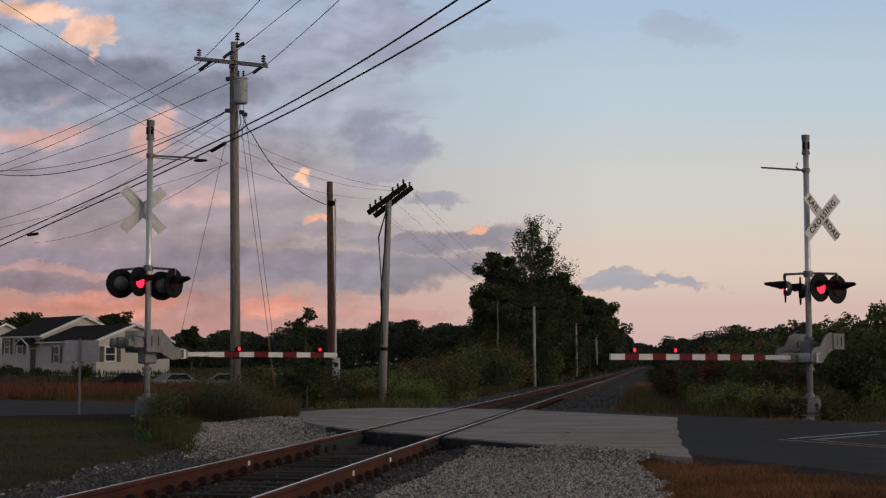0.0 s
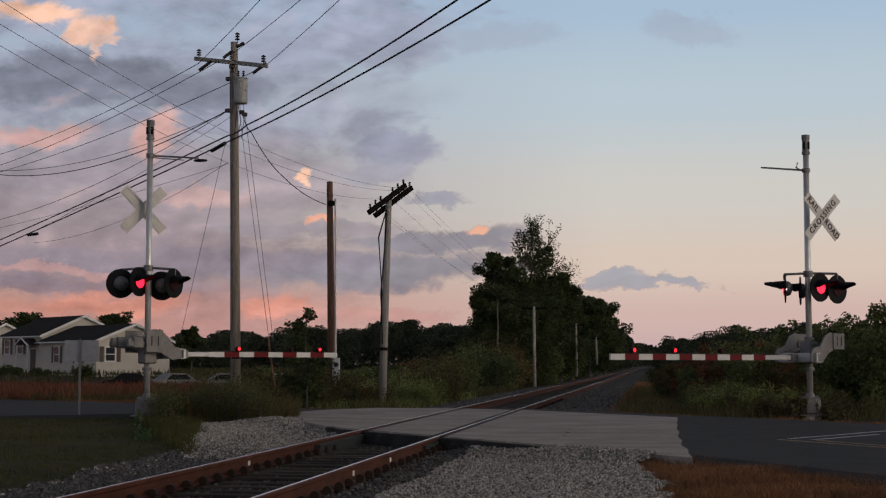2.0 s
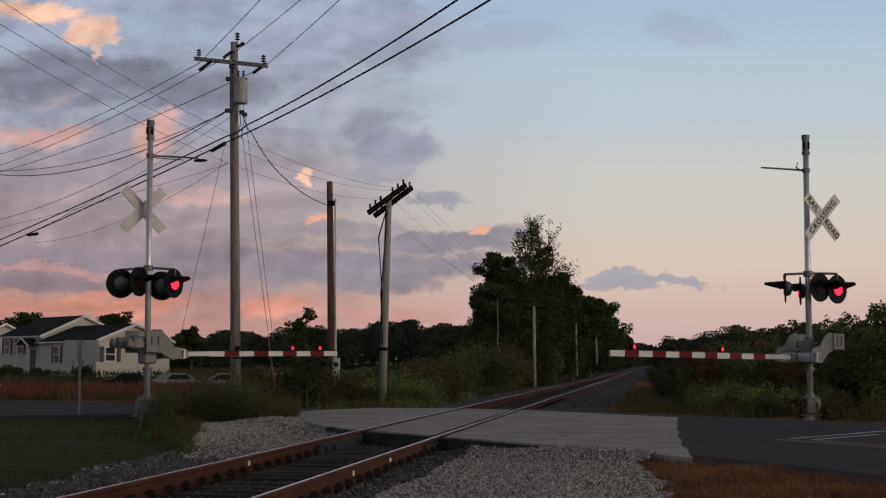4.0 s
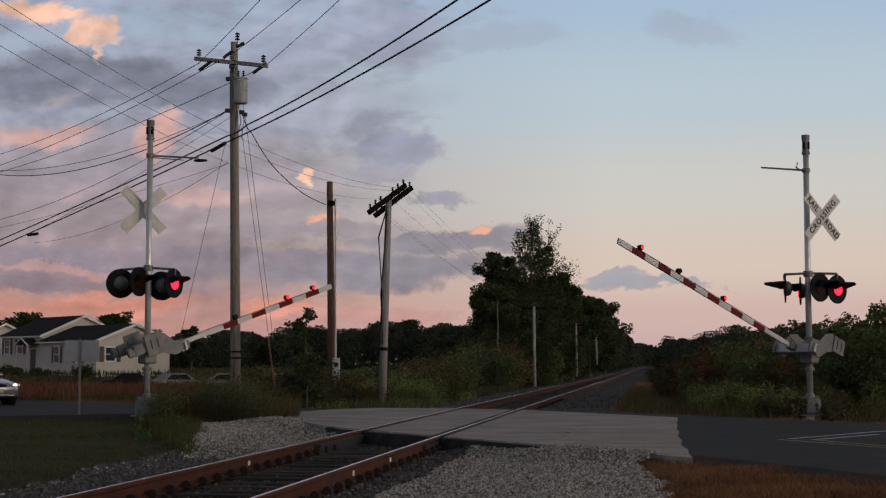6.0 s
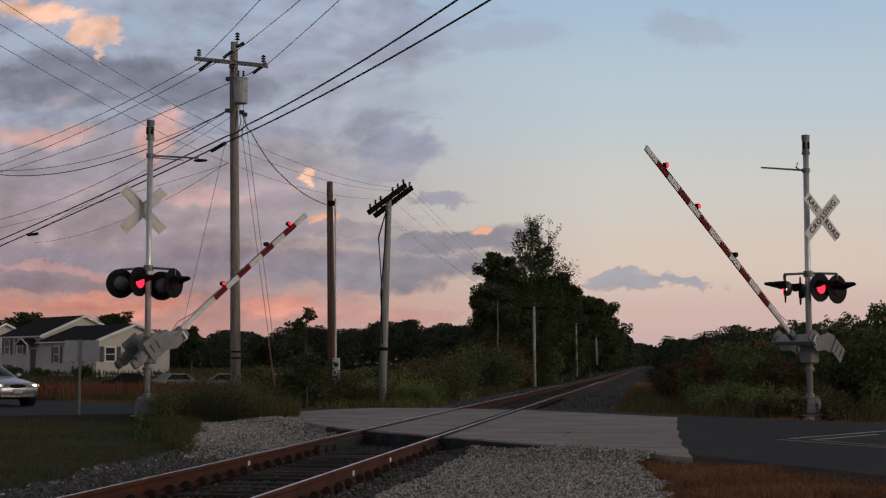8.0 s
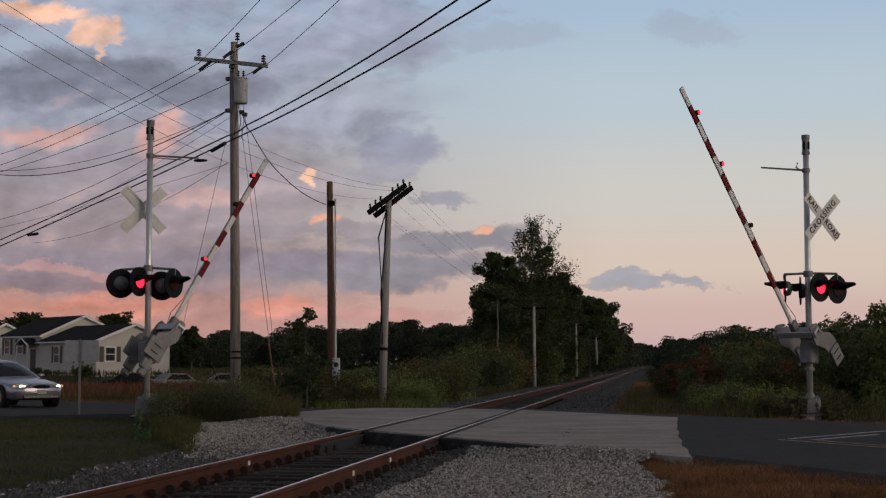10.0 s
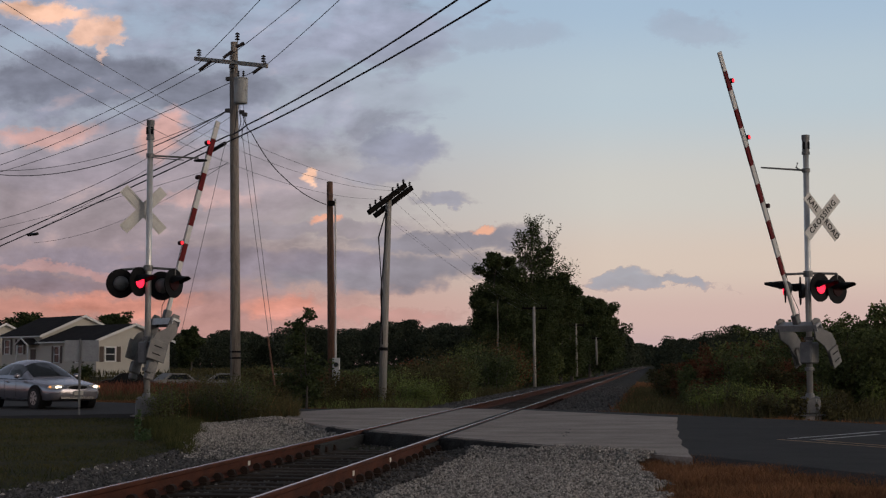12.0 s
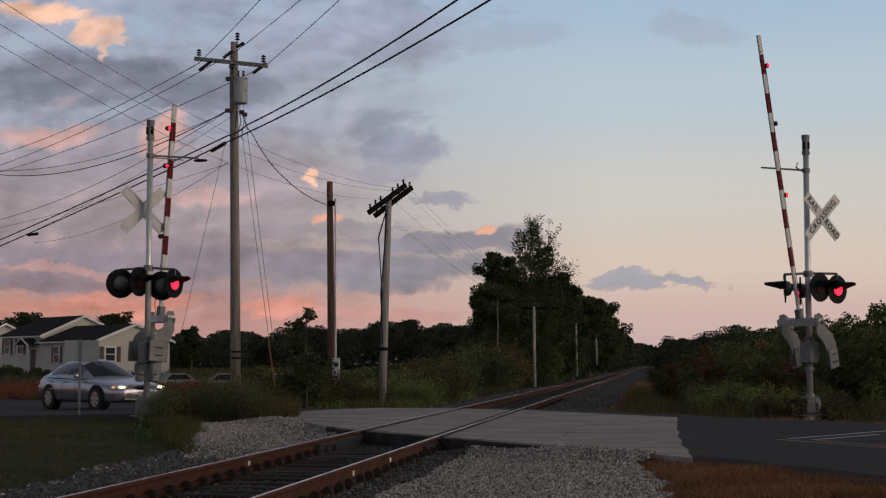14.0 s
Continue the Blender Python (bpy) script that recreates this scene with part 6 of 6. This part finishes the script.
def build_trees():
    T = "tall leafy tree at the edge of the railway"
    tree_to(880, 436, 112, 1.85, 11, M["leaf"], 0.10, 30922, "dense dark green tree beside the track", trunk_r=0.2, crown_low=0.2)
    tree_to(872, 466, 113, 1.5, 24, M["leaf"], 0.10, 15000, "dense dark green tree beside the track", trunk_r=0.16, crown_low=0.1)
    tree_to(905, 461, 116, 1.94, 12, M["leaf"], 0.10, 26505, "dense dark green tree beside the track", trunk_r=0.2, crown_low=0.1)
    tree_to(944, 386, 118, 2.9, 13, M["leaf"], 0.10, 28713, "tallest tree with a thin airy top beside the track", sparse_top=0.85, trunk_r=0.22, crown_low=0.15)
    tree_to(968, 426, 121, 1.94, 14, M["leaf"], 0.10, 22087, "tall tree with a thin airy top beside the track", sparse_top=0.6, trunk_r=0.2, crown_low=0.15)
    tree_to(988, 476, 119, 1.67, 15, M["leaf"], 0.10, 22087, "dense dark green tree beside the track", trunk_r=0.18, crown_low=0.1)
    tree_to(1012, 521, 130, 1.76, 16, M["leaf"], 0.10, 19878, "dense dark green tree beside the track", crown_low=0.1)
    tree_to(1042, 527, 145, 2.4, 17, M["leaf"], 0.15, 17000, "broad dark tree beside the track", crown_low=0.1)
    tree_to(1070, 535, 160, 2.4, 18, M["leaf"], 0.16, 15000, "broad dark tree beside the track", crown_low=0.1)
    tree_to(866, 530, 108, 1.58, 19, M["leaf"], 0.10, 15461, "low dark tree with bare twigs beside the track", crown_low=0.1)
    tree_to(930, 526, 110, 2.29, 20, M["leaf"], 0.10, 24296, "dense dark green tree beside the track", crown_low=0.05)
    tree_to(900, 546, 107, 2.0, 21, M["leaf"], 0.10, 22087, "dense dark green tree beside the track", crown_low=0.05)
    tree_to(922, 400, 117, 2.2, 22, M["leaf"], 0.10, 8060, "tall tree with a thin airy top beside the track", sparse_top=0.85, trunk_r=0.16, crown_low=0.2)
    tree_to(966, 394, 119, 2.2, 23, M["leaf"], 0.10, 8060, "tall tree with a thin airy top beside the track", sparse_top=0.85, trunk_r=0.16, crown_low=0.2)
    for u, v0, v1, y in ((881, 530, 630, 104.5),):
        bm = bmesh.new()
        pts = [sight(u + 0.5 * math.sin(q * 2.3), v1 + 15 + (v0 - v1 - 15) * q / 6, y) for q in range(7)]
        for q in range(6):
            rod(bm, pts[q], pts[q + 1], 0.075 - 0.008 * q, 0.067 - 0.008 * q, 8)
        o = part("bare_trunk", bm, M["bark_pale"])
        tagged(o, "pale bare trunk at the edge of the trees", "tree trunk")
    track_woods("trackside_woods", -10.5, -5.5, 215, 1500, 10.0, 12.5, 190, 90000, 0.32, M["leaf_far"], 5, "dark woods receding along the track")
    track_woods("trackside_woods", 6, 16, 250, 1500, 4.2, 5.8, 190, 80000, 0.3, M["leaf_far"], 55, "lower dark woods receding along the track")
    woods("far_woods", lerp_table([(1100, 618), (1150, 622), (1158, 630), (1166, 622), (1200, 618)]), 1095, 1200, 1500, 1900, 14000, 2.2, M["leaf_far"], 56,
          "hazy woods where the track bends away", clear=False)
    woods("far_woods", lerp_table([(1160, 612), (1175, 604), (1230, 601), (1330, 588), (1600, 585)]), 1164, 1600, 180, 380, 80000, 0.27, M["leaf_far"], 6,
          "dark woods beyond the bushes")
    woods("far_woods", lerp_table([(250, 600), (300, 603), (330, 590), (355, 600), (480, 598), (500, 588), (560, 590), (600, 586), (650, 582), (700, 578), (730, 580), (800, 583),
                                   (860, 585), (1060, 600)]), 240, 1060, 250, 330, 230000, 0.3, M["leaf_far"], 7, "dark line of woods across the fields")
    woods("far_woods", lerp_table([(-150, 580), (20, 578), (60, 565), (110, 590), (150, 600), (240, 600)]), -150, 250, 220, 300, 60000, 0.3, M["leaf_far"], 8,
          "dark woods behind the houses")
    tree_to(42, 560, 190, 3.0, 31, M["leaf"], 0.2, 10000, "round tree behind the house", crown_low=0.3)
    tree_to(212, 556, 180, 2.6, 32, M["leaf"], 0.2, 10000, "round tree behind the house", crown_low=0.3)
    tree_to(338, 578, 150, 1.3, 33, M["leaf"], 0.15, 10000, "small tree in the field", crown_low=0.2)
    tree_to(541, 536, 44, 0.62, 34, M["leaf"], 0.075, 1500, "young tree with pointed leaves in the weeds", trunk_r=0.04, crown_low=0.12, name="sapling")
    tree_to(532, 596, 44.5, 0.7, 35, M["leaf"], 0.075, 2200, "young bushy tree in the weeds", trunk_r=0.05, crown_low=0.1, name="sapling")


def build_bushes():
    rnd = random.Random(77)
    top_r = lerp_table([(1170, 615), (1230, 610), (1285, 578), (1340, 585), (1395, 572), (1430, 590), (1480, 575), (1530, 566), (1600, 520)])
    k = 0
    # thicket beyond the road
    for y0, y1, n, lf, dv in ((37, 40, 13, 0.042, 40), (41, 46, 15, 0.05, 12), (47, 58, 15, 0.058, 4), (60, 85, 15, 0.08, 4)):
        for i in range(n):
            lo = 1185 if y0 > 45 else (1225 if y0 > 40 else 1290)
            u = lo + (1590 - lo) * (i + rnd.random()) / n
            y = rnd.uniform(y0, y1)
            b = stand(u, y)
            hgt = max(0.7, sight(u, top_r(u) + dv + rnd.uniform(-6, 22), y).z - b.z)
            bush(b, hgt, hgt * rnd.uniform(0.8, 1.15), 200 + k, rnd.choice((M["leaf_bush"], M["leaf_bush"], M["leaf_bush"], M["weed"], M["leaf_red"])), lf, 3600, "dense dark green bush beyond the road", spiky=1.0)
            k += 1
    for u, vt, y in ((1545, 540, 38.5), (1580, 505, 39), (1500, 580, 38), (1562, 560, 37)):
        b = stand(u, y)
        bush(b, sight(u, vt, y).z - b.z, 2.3, 400 + k, M["leaf_bush"], 0.06, 5600, "tall dark bush beyond the road", spiky=1.0, stems=10)
        k += 1
    # pale weeds at the foot of the thicket
    for i in range(40):
        u, y = rnd.uniform(1190, 1560), rnd.uniform(33.5, 38.5)
        b = stand(u, y)
        if inside_road(b.x, b.y, 0.5) or (b.xy - Vector((RX, RY))).length < 0.8 or track_d(b.x, b.y) < 4.6:
            continue
        hgt = rnd.uniform(0.45, 1.0)
        bush(b, hgt, hgt * rnd.uniform(0.8, 1.2), 1000 + i, rnd.choice((M["weed_green"], M["weed"], M["leaf_bush"])), 0.028, 1200, "pale weeds at the foot of the thicket",
             name="weed_clump", stems=14)
    # spiky saplings standing out of the thicket
    for i in range(10):
        u = rnd.choice((1292, 1385, 1408, 1425, 1455, 1478, 1500, 1522, 1545, 1560, 1335, 1240)) + rnd.uniform(-10, 10)
        y = rnd.uniform(38, 44)
        b = stand(u, y)
        hgt = sight(u, lerp_table([(1230, 605), (1292, 572), (1400, 565), (1470, 556), (1520, 552), (1575, 520)])(u) + rnd.uniform(-6, 10), y).z - b.z
        tree(b, hgt, 0.5, 450 + i, M["leaf_bush"], 0.055, 1000, "slender leafy sapling in the thicket", trunk_r=0.03, crown_low=0.3, name="sapling", category="sapling")
    for i in range(9):
        b = Vector((RX + rnd.uniform(-0.9, 1.0), RY + rnd.uniform(-0.75, 0.9), -0.06))
        bush(b, rnd.uniform(0.3, 0.6), 0.5, 480 + i, M["weed"], 0.05, 260, "low weeds round the signal foot", name="weed_clump", stems=7)
    # scrub between the poles and the trees
    crest = lerp_table([(420, 652), (600, 648), (700, 640), (780, 622), (840, 612), (900, 602), (1010, 618), (1110, 634)])
    for y0, y1, n, dv, u0, u1, kinds, lf in ((52, 60, 14, 22, 610, 900, ("weed", "leaf_bush"), 0.06), (60, 74, 16, 8, 590, 900, ("leaf_bush", "weed", "leaf"), 0.07),
                                             (76, 100, 18, 0, 640, 1010, ("leaf_bush", "leaf_red", "leaf"), 0.09), (84, 104, 12, 2, 830, 1040, ("weed", "leaf_red", "leaf_bush"), 0.09),
                                             (48, 62, 12, 8, 420, 620, ("weed", "weed", "leaf_red"), 0.06), (62, 85, 10, 2, 420, 620, ("leaf_bush", "weed"), 0.08),
                                             (110, 160, 12, 0, 960, 1110, ("leaf_bush", "leaf"), 0.12)):
        for i in range(n):
            u = u0 + (u1 - u0) * (i + rnd.random()) / n
            y = rnd.uniform(y0, y1)
            b = stand(u, y)
            if abs(track_d(b.x, b.y)) < 3.4 or 915 < u < 972 and y < 106 or 1005 < u < 1032 and y < 118:
                continue
            hgt = max(0.6, sight(u, crest(u) + dv + rnd.uniform(-8, 22), y).z - b.z)
            bush(b, hgt, hgt * rnd.uniform(1.1, 1.7), 500 + k, M[rnd.choice(kinds)], lf, 2400, "wild scrub between the poles and the trees")
            k += 1
    # pale green goldenrod round the line pole
    for i in range(16):
        u, y = rnd.uniform(622, 800), rnd.uniform(48.5, 56)
        b = stand(u, y)
        if inside_road(b.x, b.y, 0.3) or abs(track_d(b.x, b.y)) < 3.0:
            continue
        hgt = max(0.4, sight(u, 664 + rnd.uniform(-14, 16), y).z - b.z)
        bush(b, hgt, hgt * rnd.uniform(0.7, 1.1), 950 + i, M["weed_green"], 0.035, 1300, "pale green goldenrod beside the line pole", name="weed_clump", stems=14)
    # shrubs along the house wall
    for u, y, hgt in ((6, 126, 0.7), (20, 126, 0.8), (34, 126, 0.6), (66, 125, 0.6), (84, 124, 0.5), (150, 121, 1.2)):
        b = stand(u, y)
        bush(b, hgt, hgt * 1.5, 980 + u, M["leaf"], 0.1, 1200, "dark clipped shrub before the house wall", name="shrub", stems=9)
    # weeds beside the near signal and the utility pole
    for i in range(64):
        u = rnd.uniform(292, 515)
        y = rnd.uniform(29.7, 37.2)
        b = stand(u, y)
        if inside_road(b.x, b.y, -0.5) and y > 34.5:
            continue
        top = 668 + 45 * smooth01(u, 400, 520) + rnd.uniform(-12, 34)
        hgt = max(0.35, sight(u, top, y).z - b.z)
        bush(b, hgt, hgt * rnd.uniform(0.9, 1.5), 700 + i, rnd.choice((M["weed"], M["weed"], M["leaf"], M["leaf_bush"])), 0.024, 1400, "tall dusty weeds beside the track", name="weed_clump", stems=12)
    for i in range(26):
        u = rnd.uniform(400, 700)
        y = rnd.uniform(46, 53)
        b = stand(u, y)
        if inside_road(b.x, b.y, 0.0):
            continue
        hgt = max(0.3, sight(u, 672 + rnd.uniform(-6, 26), y).z - b.z)
        bush(b, hgt, hgt * rnd.uniform(0.9, 1.3), 800 + i, M["weed"] if rnd.random() < 0.7 else M["leaf_red"], 0.04, 1200, "tall weeds along the road", name="weed_clump", stems=10)
    # single mullein-like weed in the grass
    b = stand(247, 23.5)
    w = bush(b, 0.60, 0.13, 900, M["stalk"], 0.032, 300, "single fresh green weed stalk in the lawn", name="weed_stalk", stems=3)
    bush(stand(262, 23.2), 0.20, 0.3, 901, M["stalk"], 0.035, 200, "low fresh green weed in the lawn", name="weed_stalk", stems=4)


def build_grass():
    rng = np.random.default_rng(9)
    def fill(n, xr, yr, test, power=1.5, zf=ground_z):
        out = []
        while len(out) < n:
            y = yr[0] + (yr[1] - yr[0]) * rng.random() ** power
            x = rng.uniform(*xr)
            if test(x, y):
                out.append((x, y, zf(x, y) - 0.01))
        return out
    def is_lawn(x, y):
        return not inside_road(x, y, 0.05) and not is_gravel(x, y) and track_d(x, y) < -2.2 and y < near_y(x) - 0.05
    blades("lawn_grass", fill(90000, (-13, -2.5), (13, 33.2), is_lawn, 1.2), 0.065, 0.009, M["lawn"], 1, "short patchy lawn grass", 0.6)
    blades("dead_grass", fill(9000, (-13, -2.5), (13, 33.2), lambda x, y: is_lawn(x, y) and wob(x, y, 0.5, 4) > 0.1, 1.2), 0.045, 0.009, M["weed"], 2, "scattered dead grass in the lawn", 0.7)
    def is_dry(x, y):
        d = track_d(x, y)
        return d > 1.9 and not is_gravel(x, y) and y < near_y(x) + 0.25 + 0.3 * wob(x, y, 1.0, 2)
    blades("dry_grass", fill(60000, (1.0, 8.5), (9.0, 18.6), is_dry, 1.0), 0.13, 0.008, M["dry"], 3, "dry orange-brown verge grass", 0.5)
    blades("green_verge_grass", fill(2500, (1.0, 8.5), (9.0, 18.6), is_dry, 1.0), 0.10, 0.010, M["lawn"], 4, "thin green grass in the dry verge", 0.5)
    def near_weeds(x, y):
        u = 784 + 2700 * x / y
        return 286 < u < 530 and 30.5 < y < 37 and not (y > 34.3 and u > 470) and (y > near_y(x) - 3.5) and wob(x, y, 0.9, 7) > -0.2
    blades("tall_weeds", fill(15000, (-8, -2), (30.5, 37), near_weeds, 1.0), 0.6, 0.008, M["weed"], 14, "tall dusty weeds beside the signal", 0.28)
    blades("tall_dead_weeds", fill(500, (-8, -2), (30.5, 37), near_weeds, 1.0), 0.6, 0.010, M["dry"], 15, "dead weed stalks beside the signal", 0.28)
    def gravel_edge(x, y):
        d = track_d(x, y)
        edge = -1.75 - 0.29 * max(0, y - 18.5)
        return 20.5 + wob(x, y, 0.7, 1) < y < 31.5 and edge - 0.1 - 0.07 * (y - 19) + 0.6 * wob(x, y, 0.8, 3) < d < edge + 0.12 + 0.5 * wob(x, y, 1.2, 9)
    blades("edge_weeds", fill(4500, (-8, -2.5), (19, 31.5), gravel_edge, 1.0), 0.26, 0.008, M["lawn"], 16, "dark weeds between the lawn and the gravel", 0.35)
    blades("edge_grass", fill(7000, (-8, -2.5), (19, 31.5), gravel_edge, 1.0), 0.16, 0.007, M["lawn"], 17, "rough green grass between the lawn and the gravel", 0.45)
    def far_verge(x, y):
        return not inside_road(x, y, 0.0) and inside_road(x, y, 2.2) and y > near_y(x) and abs(track_d(x, y)) > 2.6
    blades("verge_grass_dry", fill(16000, (-14, 13), (18, 56), far_verge, 1.0), 0.13, 0.02, M["dry"], 5, "dry grass along the far road edge", 0.5)
    def far_weeds(x, y):
        return not inside_road(x, y, 1.2) and y > near_y(x) and abs(track_d(x, y)) > 3.0 + wob(x, y, 0.4)
    blades("wild_grass", fill(70000, (-16, 22), (32, 80), far_weeds, 1.0), 0.42, 0.017, M["weed"], 6, "wild grass beside the track and road", 0.4)
    blades("green_weeds", fill(9000, (-8, 4), (44, 62), lambda x, y: far_weeds(x, y) and track_d(x, y) < 0, 1.0), 0.45, 0.022, M["weed_green"], 7, "fresh green weeds beside the poles", 0.35)
    blades("dry_path_grass", fill(9000, (3, 18), (40, 115), lambda x, y: 2.7 < track_d(x, y) < 4.4, 1.0), 0.22, 0.035, M["dry"], 8, "dry grass path along the track", 0.5)
    blades("red_field_grass", fill(45000, (-48, -9.5), (58, 112), lambda x, y: not inside_road(x, y, 1.5) and x < -9.5 - 0.12 * (y - 58), 1.0), 0.55, 0.05, M["field"], 10,
           "tall reddish field grass before the houses", 0.35)
    blades("field_grass", fill(30000, (-60, 8), (95, 200), lambda x, y: track_d(x, y) < -6 and x > -9 - 0.12 * (y - 58) or y > 112 and track_d(x, y) < -6, 1.0), 0.5, 0.10, M["weed"], 11,
           "rough field grass before the woods", 0.35)


build_trees()
build_bushes()
build_grass()


build_ties(TRACK)
motions()
